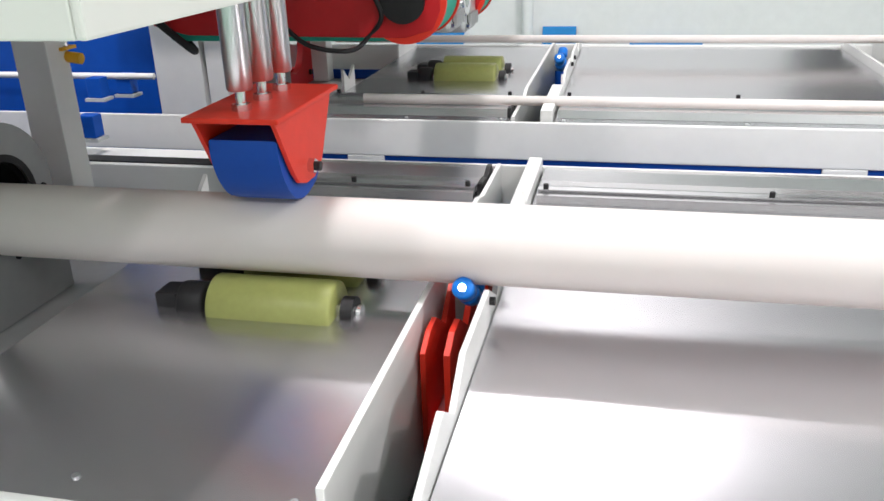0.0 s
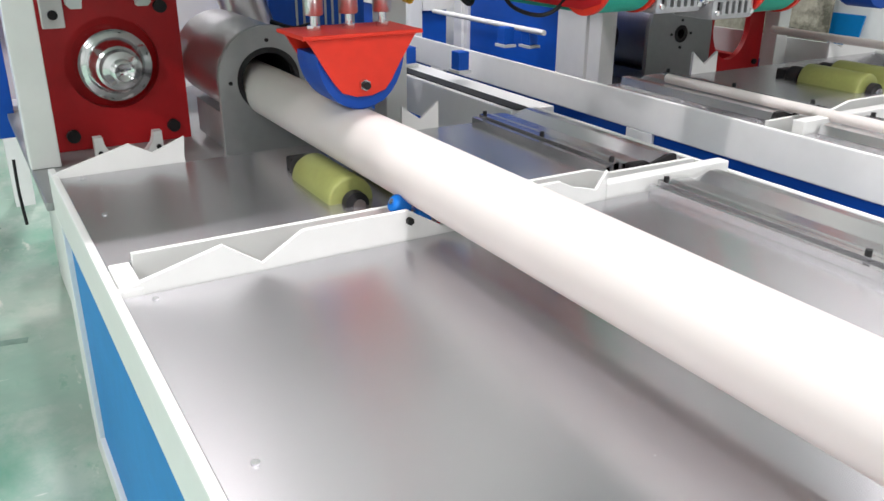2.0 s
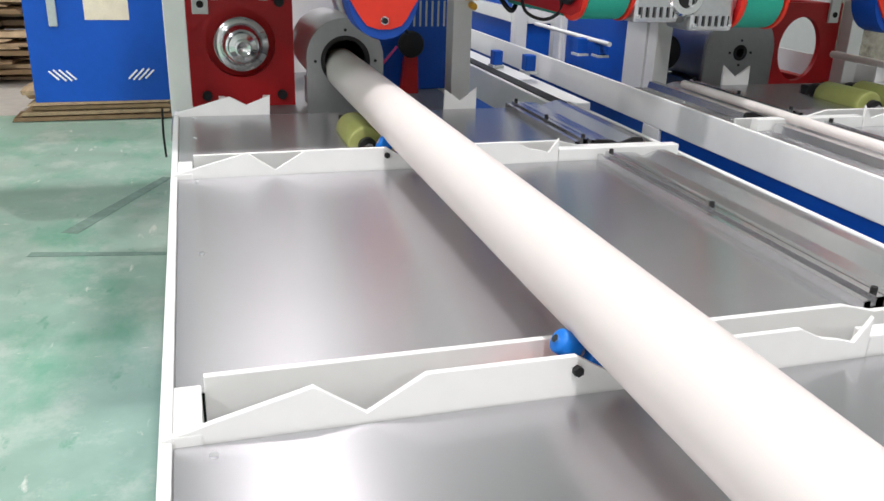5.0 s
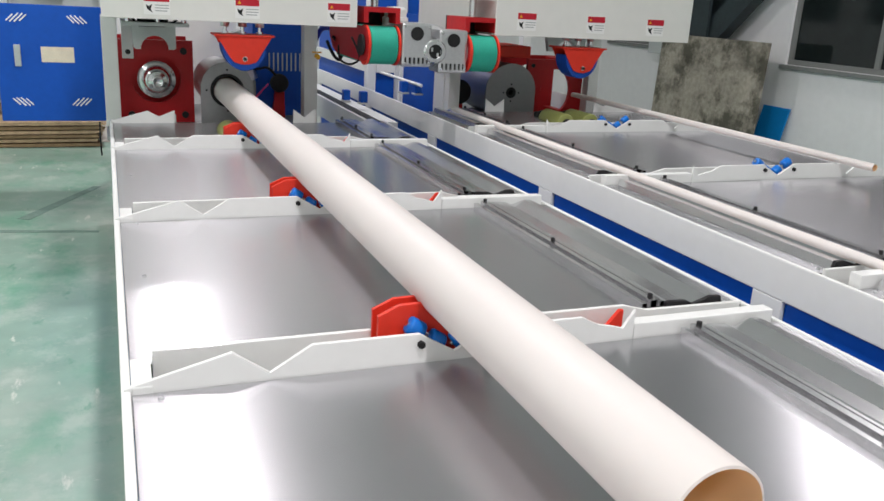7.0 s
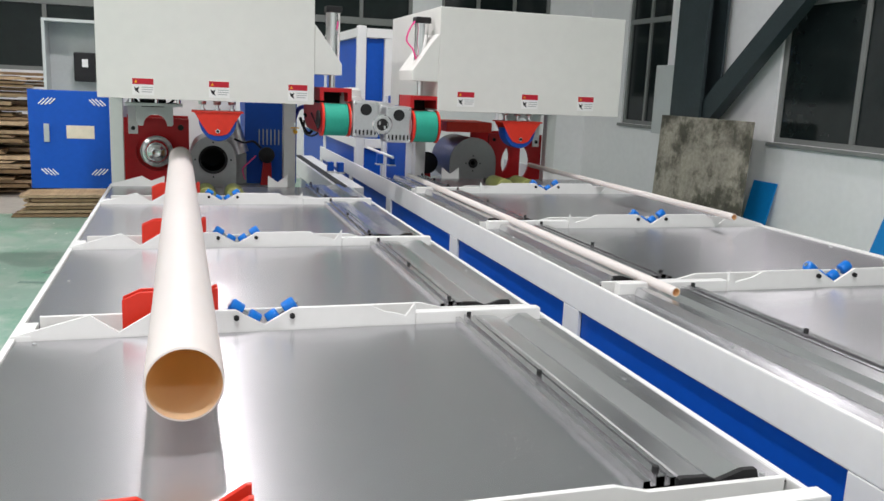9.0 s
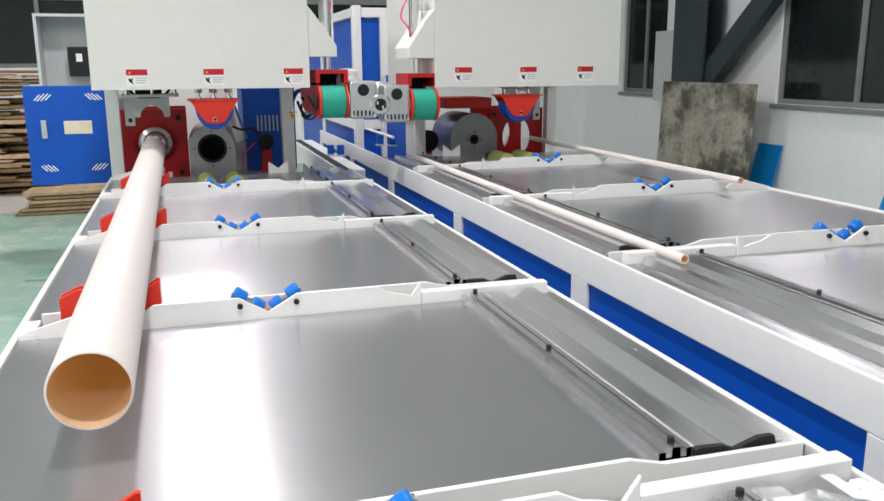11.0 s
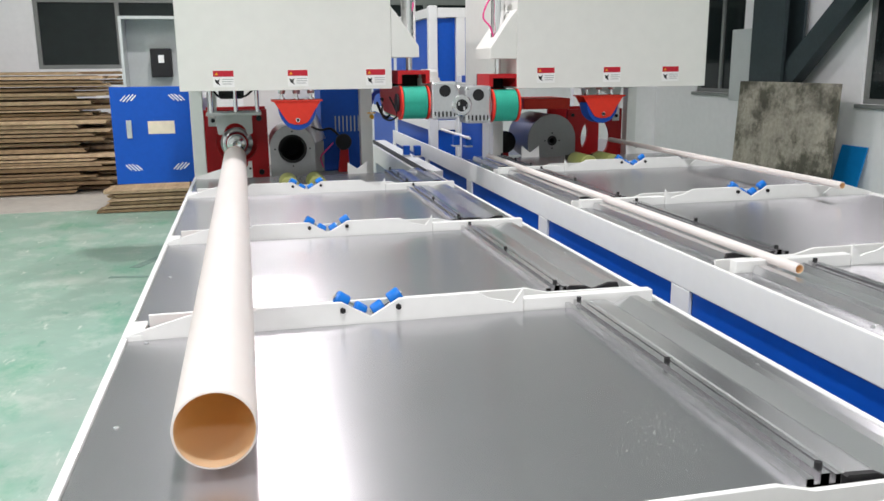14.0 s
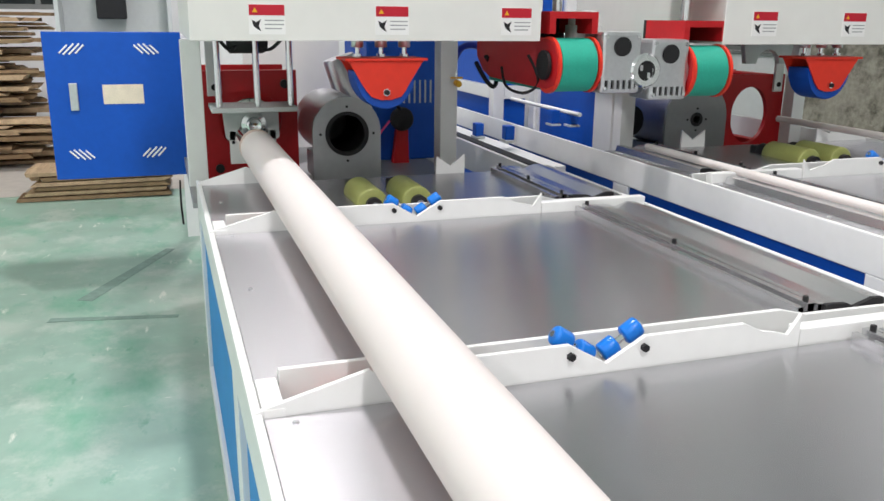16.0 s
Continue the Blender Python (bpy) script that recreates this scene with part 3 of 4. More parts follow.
# ---- red lifters between the beam plates ----
def build_lifter(bx):
    lf = thing("pipe_lifter", (bx - 0.05, 1.41, 0.90), "orange-red steel lifter plate with a V cradle", "lifter", "pipe lifters")
    yn = 1.41
    pts = [(yn - 0.168, 0.735), (yn - 0.168, 0.962), (yn - 0.120, 0.984), (yn - 0.070, 0.985), (yn, 0.936), (yn + 0.088, 0.990), (yn + 0.096, 0.990), (yn + 0.096, 0.735)]
    part("cradle_plate", prism(bm_new(), pts, "x", bx - 0.058, bx - 0.046, 0.001), ORANGE, lf)
    part("cradle_plate", prism(bm_new(), pts, "x", bx - 0.100, bx - 0.090, 0.001), ORANGE, lf)
    pts2 = [(yn + 0.34, 0.66), (yn + 0.34, 0.890), (yn + 0.415, 0.868), (yn + 0.455, 0.915), (yn + 0.465, 0.915), (yn + 0.465, 0.66)]
    part("rear_cradle", prism(bm_new(), pts2, "x", bx - 0.074, bx - 0.062, 0.001), ORANGE, lf)
    part("link_bar", box(bm_new(), bx - 0.074, bx - 0.062, yn - 0.16, yn + 0.465, 0.62, 0.659), RED, lf)
    part("spacer", box(bm_new(), bx - 0.0895, bx - 0.0585, 1.26, 1.45, 0.66, 0.80), RED, lf)
    return lf


lifters = [build_lifter(b) for b in BEAMS]

# ---- machine heads ----
def warning_label(parent, x, yc, zt):
    """White plate with a red band and small grey bars."""
    w, h = 0.120, 0.097
    lb = part("warning_label", box(bm_new(), x, x + 0.002, yc - w / 2, yc + w / 2, zt - h, zt), LABELW, parent, "white warning label with a red band")
    part("band", box(bm_new(), x + 0.002, x + 0.003, yc - w / 2 + 0.002, yc + w / 2 - 0.002, zt - 0.036, zt - 0.002), LABELR, lb)
    part("sign", prism(bm_new(), [(yc - 0.048, zt - 0.027), (yc - 0.039, zt - 0.011), (yc - 0.030, zt - 0.027)], "x", x + 0.003, x + 0.0036), YELLOW, lb)
    part("symbol", prism(bm_new(), [(yc - 0.05, zt - 0.05), (yc - 0.035, zt - 0.058), (yc - 0.02, zt - 0.048), (yc - 0.028, zt - 0.07), (yc - 0.02, zt - 0.088), (yc - 0.036, zt - 0.078), (yc - 0.045, zt - 0.07)], "x", x + 0.002, x + 0.003), BLACK, lb)
    for k in range(3):
        part("text_bar", box(bm_new(), x + 0.002, x + 0.0028, yc - 0.008, yc + 0.055 - 0.008 * (k == 2), zt - 0.054 - 0.013 * k, zt - 0.050 - 0.013 * k), LABELG, lb)


HX = -0.355


def build_hood(y0, y1, z0, z1, side, labels, zl):
    """Sheet metal hood: a folded shell over an inner tray, with a wing on the aisle side. side: +1 or -1."""
    h = thing("machine_hood", (-1.0, (y0 + y1) / 2, z0), "large cream sheet metal hood over the belling stations", "machine hood", "machine hoods")
    part("front_panel", box(bm_new(), HX - 0.012, HX, y0, y1, z0, z1, 0.004), HOODW, h)
    for q in (y0, y1 - 0.012):
        part("side_panel", box(bm_new(), -1.62, HX - 0.0125, q, q + 0.012, z0, z1, 0.003), HOODW, h)
    part("rear_panel", box(bm_new(), -1.632, -1.6205, y0, y1, z0, z1, 0.003), HOODW, h)
    part("top_panel", box(bm_new(), -1.619, HX - 0.013, y0 + 0.0125, y1 - 0.0125, z1 - 0.012, z1, 0.003), HOODW, h)
    part("inner_tray", box(bm_new(), -1.619, HX - 0.013, y0 + 0.0125, y1 - 0.0125, z0 + 0.02, z0 + 0.032), HOODW, h)
    e = y1 if side > 0 else y0
    wing = [(e + side * 0.001, z0 + 0.185), (e + side * 0.172, z0 + 0.185), (e + side * 0.172, z0 + 0.25), (e + side * 0.045, z0 + 0.43), (e + side * 0.001, z0 + 0.485)]
    part("wing", prism(bm_new(), wing, "x", HX - 0.36, HX - 0.003, 0.003), HOODW, h)
    for yc in labels:
        warning_label(h, HX, yc, zl)
    return h


build_hood(0.726, 1.970, 1.453, 2.20, 1, (0.976, 1.404, 1.871), 1.571)
build_hood(2.768, 4.082, 1.441, 2.095, -1, (2.960, 3.412, 3.826), 1.571)

# frames that carry the hoods
near_frame = thing("machine_stand", (-1.3, 1.29, 0), "white steel stand that carries the hood", "machine stand", "machine stands")
far_frame = thing("machine_stand", (-1.3, 3.5, 0), "white steel stand with blue panels that carries the hood", "machine stand", "machine stands")
for fr, ys, y0, y1 in ((near_frame, ((0.690, 0.775), (1.872, 1.957)), 0.785, 1.865), (far_frame, ((3.99, 4.07), (2.90, 2.98)), 2.99, 3.98)):
    for ya, yb in ys:
        for px in (-1.50, -2.6):
            part("post", box(bm_new(), px, px + (0.10 if ya == 1.872 and px > -2 else 0.08), ya, yb, 0.7855, 1.431, 0.004), WHITE, fr)
    part("base", box(bm_new(), -2.5, -1.43, y0, y1, 0.0, 0.759, 0.006), WHITE, fr)
    part("deck", box(bm_new(), -2.6, -1.08, ys[0][0] if fr is near_frame else ys[1][0], ys[1][1] if fr is near_frame else ys[0][1], 0.76, 0.785, 0.004), GREYPLATE, fr)
part("rear_panel", box(bm_new(), -2.49, -2.47, 1.05, 1.6, 0.786, 1.43), HOODW, near_frame)
for xa, xb in ((-2.48, -1.72),):
    part("blue_panel", box(bm_new(), xa, xb, 2.93, 2.95, 0.0, 1.50), BLUE, far_frame)
part("post", box(bm_new(), -2.555, -2.485, 2.915, 2.96, 0, 1.50, 0.004), WHITE, far_frame)
part("post", box(bm_new(), -1.715, -1.52, 2.90, 2.97, 0, 1.44, 0.004), WHITE, far_frame)
vent = thing("switch_cabinet", (-2.2, 1.85, 0), "deep blue cabinet with a row of vent slots behind the heater", "cabinet")
part("case", box(bm_new(), -2.46, -1.90, 1.63, 2.03, 0.786, 1.425, 0.006), BLUE, vent)
part("plinth", box(bm_new(), -2.44, -1.92, 1.93, 2.02, 0.0, 0.785), WHITE, vent)
for k in range(9):
    part("vent_slot", box(bm_new(), -1.8995, -1.897, 1.735 + k * 0.03, 1.744 + k * 0.03, 1.09, 1.21), GALV, vent)

# spindle station, near machine
st = thing("belling_station", (-1.35, 0.985, 0.85), "red plate station with a chrome spindle", "machine station")
hole = (0.99, 1.055)
plate = [(0.765, 0.786), (1.212, 0.786), (1.212, 1.288), (0.765, 1.288)]
part("front_plate", holed_plate(bm_new(), plate, hole, 0.145, -1.63, -1.59, 40), RED, st, smooth=30)
part("recess", cyl(bm_new(), (-1.72, *hole), (-1.68, *hole), 0.17, 40), RED, st, "dark red recessed back plate")
part("rear_plate", holed_plate(bm_new(), plate, hole, 0.145, -2.10, -2.06, 40), RED, st)
part("spindle", lathe(bm_new(), (-1.68, *hole), (1, 0, 0), [(0, 0.112), (0.14, 0.112), (0.145, 0.106), (0.15, 0.088), (0.16, 0.084), (0.20, 0.068), (0.205, 0.060), (0.24, 0.056), (0.245, 0.036), (0.28, 0.034), (0.283, 0.028), (0.272, 0.012), (0.272, 0)], 40), CHROME, st, "chrome spindle nose", smooth=35)
for k in range(6):
    an = math.pi / 3 * k + 0.3
    part("flange_screw", cyl(bm_new(), (-1.54, hole[0] + 0.098 * math.cos(an), hole[1] + 0.098 * math.sin(an)), (-1.534, hole[0] + 0.098 * math.cos(an), hole[1] + 0.098 * math.sin(an)), 0.007, 8), BLACK, st)
for by, bz in ((0.838, 0.835), (1.155, 0.835), (0.838, 1.225), (1.155, 1.225)):
    part("bolt", cyl(bm_new(), (-1.592, by, bz), (-1.57, by, bz), 0.021, 12), BLACK, st)
part("bracket", box(bm_new(), -1.588, -1.562, 0.80, 0.865, 1.175, 1.42, 0.004), WHITE, st)
# black disc on the uncut bracket, the dark of a hole as colour
part("bracket_hole_shade", cyl(bm_new(), (-1.562, 0.833, 1.215), (-1.559, 0.833, 1.215), 0.015, 12), BLACK, st)

# press plate that comes down over the spindle
press = thing("press_plate", (-1.15, 0.985, 1.33), "grey press jaw hung on two guide rods", "press plate")
jaw = [(0.855, 1.47), (0.865, 1.34), (0.875, 1.33), (0.905, 1.33)] + [(0.985 - 0.08 * math.cos(a), 1.33 + 0.08 * math.sin(a)) for a in [math.pi * k / 12 for k in range(13)]] + [(1.065, 1.33), (1.095, 1.33), (1.105, 1.34), (1.105, 1.47)]
part("jaw", prism(bm_new(), jaw, "x", -1.50, -1.46), GALV, press)
part("top_bar", box(bm_new(), -1.55, -1.28, 0.80, 1.17, 1.472, 1.492, 0.003), GALV, press)
for gy in (0.835, 1.0, 1.145):
    part("guide_rod", cyl(bm_new(), (-1.33, gy, 1.492), (-1.33, gy, 1.86), 0.014, 14), CHROME, press, smooth=40)
low_jaw = thing("press_jaw", (-1.05, 1.009, 0.76), "white lower press jaw under the spindle", "press plate")
lower = [(0.905, 0.70), (1.113, 0.70), (1.113, 0.85), (1.088, 0.85)] + [(1.009 + 0.078 * math.cos(math.pi * k / 12), 0.85 - 0.078 * math.sin(math.pi * k / 12)) for k in range(13)] + [(0.93, 0.85), (0.905, 0.85)]
part("jaw", prism(bm_new(), lower, "x", -1.395, -1.36), WHITE, low_jaw)
for by in (0.92, 1.098):
    part("bolt", cyl(bm_new(), (-1.36, by, 0.80), (-1.352, by, 0.80), 0.008, 8), BLACK, low_jaw)

solo("press_motor", lathe(bm_new(), (-1.42, 1.06, 1.46), (0, -1, 0), [(0, 0), (0, 0.06), (0.02, 0.07), (0.16, 0.07), (0.17, 0.06), (0.17, 0)], 24), DARK, (-1.42, 1.0, 1.39), "black motor under the hood above the spindle", "motor", smooth=40)


# heaters
def build_heater(yc, zc, hole_r, body_r, x_face, label):
    h = thing("pipe_heater", (x_face - 0.3, yc, 0.86), label, "heater", "pipe heaters")
    w = body_r
    top = [(yc + w * math.cos(math.pi * k / 20), zc + 0.01 + w * math.sin(math.pi * k / 20)) for k in range(21)]
    pl = [(yc - w, 0.786), (yc + w, 0.786)] + top
    part("face_plate", holed_plate(bm_new(), pl, (yc, zc), hole_r, x_face - 0.022, x_face, 40), GREYPLATE, h, smooth=20)
    part("hole_ring", lathe(bm_new(), (x_face + 0.003, yc, zc), (-1, 0, 0), [(0, hole_r - 0.012), (0, hole_r + 0.004), (0.025, hole_r + 0.003), (0.025, hole_r - 0.012)], 40), BLACK, h, smooth=40)
    # bore coloured black so the mouth reads as deep in shade
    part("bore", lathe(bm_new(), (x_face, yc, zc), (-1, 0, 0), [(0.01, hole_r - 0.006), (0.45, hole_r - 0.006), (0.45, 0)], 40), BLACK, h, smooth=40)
    part("shell", lathe(bm_new(), (x_face - 0.023, yc, zc + 0.01), (-1, 0, 0), [(0, body_r - 0.03), (0, body_r - 0.004), (0.50, body_r - 0.004), (0.51, body_r - 0.02), (0.51, hole_r)], 48), HEATER, h, smooth=40)
    part("saddle", box(bm_new(), x_face - 0.5, x_face - 0.03, yc - 0.10, yc + 0.10, 0.786, zc - body_r + 0.02), GREYPLATE, h)
    for k in range(4):
        a = math.pi / 2 * k + math.pi / 2
        by, bz = yc + (hole_r + 0.025) * math.cos(a), zc + (hole_r + 0.025) * math.sin(a)
        part("bolt", cyl(bm_new(), (x_face, by, bz), (x_face + 0.005, by, bz), 0.006, 8), BLACK, h)
    return h


build_heater(1.366, 1.035, 0.094, 0.152, -1.18, "brushed steel pipe heater with its mouth blackened for shade")
build_heater(3.385, 1.012, 0.034, 0.192, -1.45, "brushed steel pipe heater with a small mouth")

# extension behind the heater: red stand with black hand wheel
stand = thing("wheel_stand", (-1.81, 1.78, 0.827), "red stand with a black wheel between heater and post", "machine part")
part("foot", prism(bm_new(), [(1.742, 0.786), (1.827, 0.786), (1.822, 0.96), (1.762, 0.96)], "x", -1.84, -1.79), RED, stand)
part("wheel", lathe(bm_new(), (-1.80, 1.785, 1.02), (1, 0, 0), [(0, 0), (0, 0.055), (0.01, 0.062), (0.03, 0.062), (0.04, 0.055), (0.045, 0.02), (0.05, 0)], 28), BLACK, stand, smooth=40)


# clamps: orange bracket, blue pad, chrome rods
def build_clamp(name, x1, yc, z0, label):
    """Built with the pad's underside at z0."""
    c = thing(name, (x1 - 0.11, yc, z0), label, "clamp", "pipe clamps")
    half, top = 0.140, z0 + 0.172
    side = [(yc - half, top), (yc - half + 0.010, top - 0.012)]
    side += [(yc - 0.090, z0 + 0.092), (yc - 0.072, z0 + 0.065), (yc - 0.055, z0 + 0.045), (yc - 0.02, z0 + 0.034), (yc + 0.02, z0 + 0.034), (yc + 0.055, z0 + 0.045), (yc + 0.072, z0 + 0.065), (yc + 0.088, z0 + 0.095)]
    side += [(yc + half - 0.010, top - 0.012), (yc + half, top)]
    for px in (x1 - 0.008, x1 - 0.150):
        part("side_plate", prism(bm_new(), side, "x", px, px + 0.008, 0.0015), ORANGE, c)
    part("top_plate", box(bm_new(), x1 - 0.160, x1 + 0.012, yc - half - 0.012, yc + half + 0.012, top + 0.0005, top + 0.010, 0.003), ORANGE, c)
    pad = [(yc + 0.112 * math.cos(a), z0 + 0.135 + 0.135 * math.sin(a)) for a in [math.pi + math.pi * k / 20 for k in range(21)]]
    part("pad", prism(bm_new(), pad, "x", x1 - 0.138, x1 - 0.012, 0.004), PADBLUE, c, "blue rubber pad", smooth=30)
    part("bolt", cyl(bm_new(), (x1, yc - 0.002, z0 + 0.062), (x1 + 0.012, yc - 0.002, z0 + 0.062), 0.014, 6), CHROME, c)
    part("nut", cyl(bm_new(), (x1 + 0.012, yc - 0.002, z0 + 0.062), (x1 + 0.022, yc - 0.002, z0 + 0.062), 0.009, 12), BLACK, c)
    for dy in (-0.088, 0.0, 0.088):
        part("stud", cyl(bm_new(), (x1 - 0.078, yc + dy, top + 0.010), (x1 - 0.078, yc + dy, top + 0.06), 0.009, 12), CHROME, c, smooth=40)
        part("stud_nut", cyl(bm_new(), (x1 - 0.078, yc + dy, top + 0.0105), (x1 - 0.078, yc + dy, top + 0.022), 0.017, 6), CHROME, c)
        part("guide_rod", lathe(bm_new(), (x1 - 0.078, yc + dy, top + 0.045), (0, 0, 1), [(0, 0), (0, 0.020), (0.003, 0.0225), (0.57, 0.0225), (0.57, 0)], 28), SATIN, c, "bright steel guide rod", smooth=40)
    return c


clamp = build_clamp("pipe_clamp", -0.415, 1.398, 1.072, "orange-red clamp bracket with a blue rubber pad and chrome rods")
far_clamp = build_clamp("pipe_clamp", -0.425, 3.392, 1.205, "raised orange-red clamp bracket with a blue rubber pad")

# olive drive rollers between the beams, over a dark plate that paints a cut-out's shade
for yc, zz in ((1.388, 0.0), (3.36, FAR_Z)):
    for s in (-1, 1):
        rl = thing("drive_roller", (-0.62, yc + s * 0.085, SHEET + zz), "olive green rubber drive roller on a black bearing", "roller", "drive rollers")
        y, z = yc + s * 0.085, 0.893 + zz
        part("drum", round_bar(bm_new(), (-0.73, y, z), (-0.485, y, z), 0.058, 32), OLIVE, rl, smooth=40)
        part("axle", cyl(bm_new(), (-0.845, y, z), (-0.44, y, z), 0.016, 16), CHROME, rl, smooth=40)
        part("bearing", cyl(bm_new(), (-0.475, y, z), (-0.452, y, z), 0.03, 20), BLACK, rl, smooth=40)
        part("bearing", round_bar(bm_new(), (-0.80, y, z), (-0.745, y, z), 0.040, 20), BLACK, rl, smooth=40)
        part("bearing_block", box(bm_new(), -0.845, -0.80, y - 0.030, y + 0.030, z - 0.02, z + 0.026, 0.006), BLACK, rl)
    # thin dark plate laid on the uncut sheet, shade put in as colour
    solo("roller_well_shade", box(bm_new(), -0.88, -0.43, yc - 0.16, yc + 0.16, SHEET + zz + 0.0008, SHEET + zz + 0.0022), DARK, (-0.65, yc, SHEET + zz), "dark plate on the sheet, painted shade under the drive rollers", "opening")


# haul-off heads: red housing, green belt drum, cast gearbox
def build_hauloff(yc, s, drop):
    """s: side on which the gearbox sits."""
    h = thing("belt_hauloff", (-0.9, yc, 0.9 + drop), "red belt haul-off with a green drum and an aluminium gearbox", "haul-off", "belt haul-offs")
    body = [(-1.25, 1.41), (-1.17, 1.345), (-1.08, 1.322), (-0.50, 1.315), (-0.43, 1.335), (-0.41, 1.38), (-0.41, 1.44), (-0.44, 1.49), (-0.50, 1.50), (-1.16, 1.50), (-1.25, 1.47)]
    for q in (-1, 1):
        part("side_cheek", prism(bm_new(), body, "y", yc + q * 0.085 - 0.006, yc + q * 0.085 + 0.006, 0.002), RED, h)
    part("belt_run", box(bm_new(), -1.14, -0.50, yc - 0.075, yc + 0.075, 1.304, 1.49, 0.01), GREEN, h)
    part("drum", lathe(bm_new(), (-0.50, yc - 0.075, 1.405), (0, 1, 0), [(0, 0), (0, 0.095), (0.004, 0.1), (0.146, 0.1), (0.15, 0.095), (0.15, 0)], 40), GREEN, h, "green belt drum", smooth=40)
    part("rim", lathe(bm_new(), (-0.50, yc - s * 0.0775, 1.405), (0, s, 0), [(-0.012, 0.03), (-0.012, 0.105), (0, 0.105), (0, 0.03)], 40), ORANGE, h, smooth=40)
    part("rim", lathe(bm_new(), (-0.50, yc + s * 0.0775, 1.405), (0, s, 0), [(0, 0.03), (0, 0.105), (0.012, 0.105), (0.012, 0.03)], 40), ORANGE, h, smooth=40)
    part("hub", cyl(bm_new(), (-0.50, yc - s * 0.097, 1.405), (-0.50, yc - s * 0.110, 1.405), 0.055, 28), BLACK, h, smooth=40)
    y0, y1 = sorted((yc + s * 0.100, yc + s * 0.268))
    gb = part("gearbox", box(bm_new(), -0.58, -0.425, y0, y1, 1.30, 1.53, 0.014), CASTALU, h, "cast aluminium gearbox")
    part("flange", cyl(bm_new(), (-0.425, (y0 + y1) / 2, 1.475), (-0.418, (y0 + y1) / 2, 1.475), 0.036, 24), BLACK, gb, smooth=40)
    part("grille_back", box(bm_new(), -0.4255, -0.424, y0 + 0.018, y1 - 0.018, 1.318, 1.350), BLACK, gb)
    for k in range(5):
        part("rib", box(bm_new(), -0.426, -0.414, y0 + 0.026 + k * 0.025, y0 + 0.038 + k * 0.025, 1.317, 1.351), CASTALU, gb)
    for k in range(4):
        part("gearbox_bolt", cyl(bm_new(), (-0.426, (y0 + 0.016, y1 - 0.016)[k % 2], (1.32, 1.512)[k // 2]), (-0.418, (y0 + 0.016, y1 - 0.016)[k % 2], (1.32, 1.512)[k // 2]), 0.008, 6), CHROME, gb)
    part("input_neck", lathe(bm_new(), (-0.50, y1 if s > 0 else y0, 1.395), (0, s, 0), [(0, 0.075), (0.012, 0.075), (0.014, 0.058), (0.03, 0.05), (0.03, 0)], 28), CASTALU, gb, smooth=35)
    part("output_neck", lathe(bm_new(), (-0.50, y0 if s > 0 else y1, 1.405), (0, -s, 0), [(0, 0.07), (0.006, 0.07), (0.008, 0.05), (0.011, 0.05)], 28), CASTALU, gb, smooth=35)
    part("motor", lathe(bm_new(), (-0.72, (y0 + y1) / 2, 1.46), (-1, 0, 0), [(-0.14, 0.06), (0, 0.075), (0.02, 0.085), (0.26, 0.085), (0.28, 0.07), (0.28, 0)], 28), CASTALU, h, "light grey motor", smooth=40)
    # red yoke and lift cylinder above
    part("yoke", prism(bm_new(), [(yc - 0.10, 1.52), (yc - 0.10, 1.60), (yc + 0.10, 1.60), (yc + 0.10, 1.52), (yc + 0.075, 1.52), (yc + 0.075, 1.575), (yc - 0.075, 1.575), (yc - 0.075, 1.52)], "x", -0.75, -0.47), RED, h)
    part("yoke_back", box(bm_new(), -0.77, -0.751, yc - 0.1, yc + 0.1, 1.50, 1.60), DARK, h)
    part("lift_rod", cyl(bm_new(), (-0.62, yc, 1.60), (-0.62, yc, 1.74), 0.02, 16), CHROME, h, smooth=40)
    part("lift_cylinder", cyl(bm_new(), (-0.62, yc, 1.742), (-0.62, yc, 2.06), 0.045, 24), CHROME, h, smooth=40)
    part("cylinder_cap", box(bm_new(), -0.67, -0.57, yc - 0.05, yc + 0.05, 1.70, 1.742, 0.006), BLACK, h)
    part("cylinder_cap", box(bm_new(), -0.67, -0.57, yc - 0.05, yc + 0.05, 2.062, 2.10, 0.006), BLACK, h)
    return h


left_hauloff = build_hauloff(2.107, 1, 0.0)
right_hauloff = build_hauloff(2.688, -1, 0.0)
part("gearbox_motor", lathe(bm_new(), (-0.64, 2.235, 1.50), (0, 0, 1), [(0, 0.072), (0.05, 0.072), (0.052, 0.062), (0.09, 0.062), (0.105, 0.045), (0.108, 0)], 28), LABELW, left_hauloff, "white upright motor", smooth=35)
part("joint_ring", lathe(bm_new(), (-0.428, 2.398, 1.385), (1, 0, 0), [(-0.06, 0.066), (0.004, 0.066), (0.012, 0.058), (0.012, 0.038), (0.0, 0.034)], 32), CHROME, left_hauloff, "bright coupling ring between the gearboxes", smooth=35)
# black plug fills the ring and paints the shade of its bore
part("joint_bore_shade", cyl(bm_new(), (-0.47, 2.398, 1.385), (-0.426, 2.398, 1.385), 0.036, 28), BLACK, left_hauloff, smooth=40)

# far machine: open red frame
rf = thing("red_frame", (-1.3, 3.76, 0.9), "red steel frame with tall oval openings", "machine station")


def oval_plate(y0, y1, z0, z1, cy, cz, ry, rz, lo, hi):
    """A plate across x with an upright oval opening."""
    k = rz / ry
    bm = holed_plate(bm_new(), [(y0, z0 / k), (y1, z0 / k), (y1, z1 / k), (y0, z1 / k)], (cy, cz / k), ry, lo, hi, 40)
    for v in bm.verts:
        v.co.z *= k
    return bm


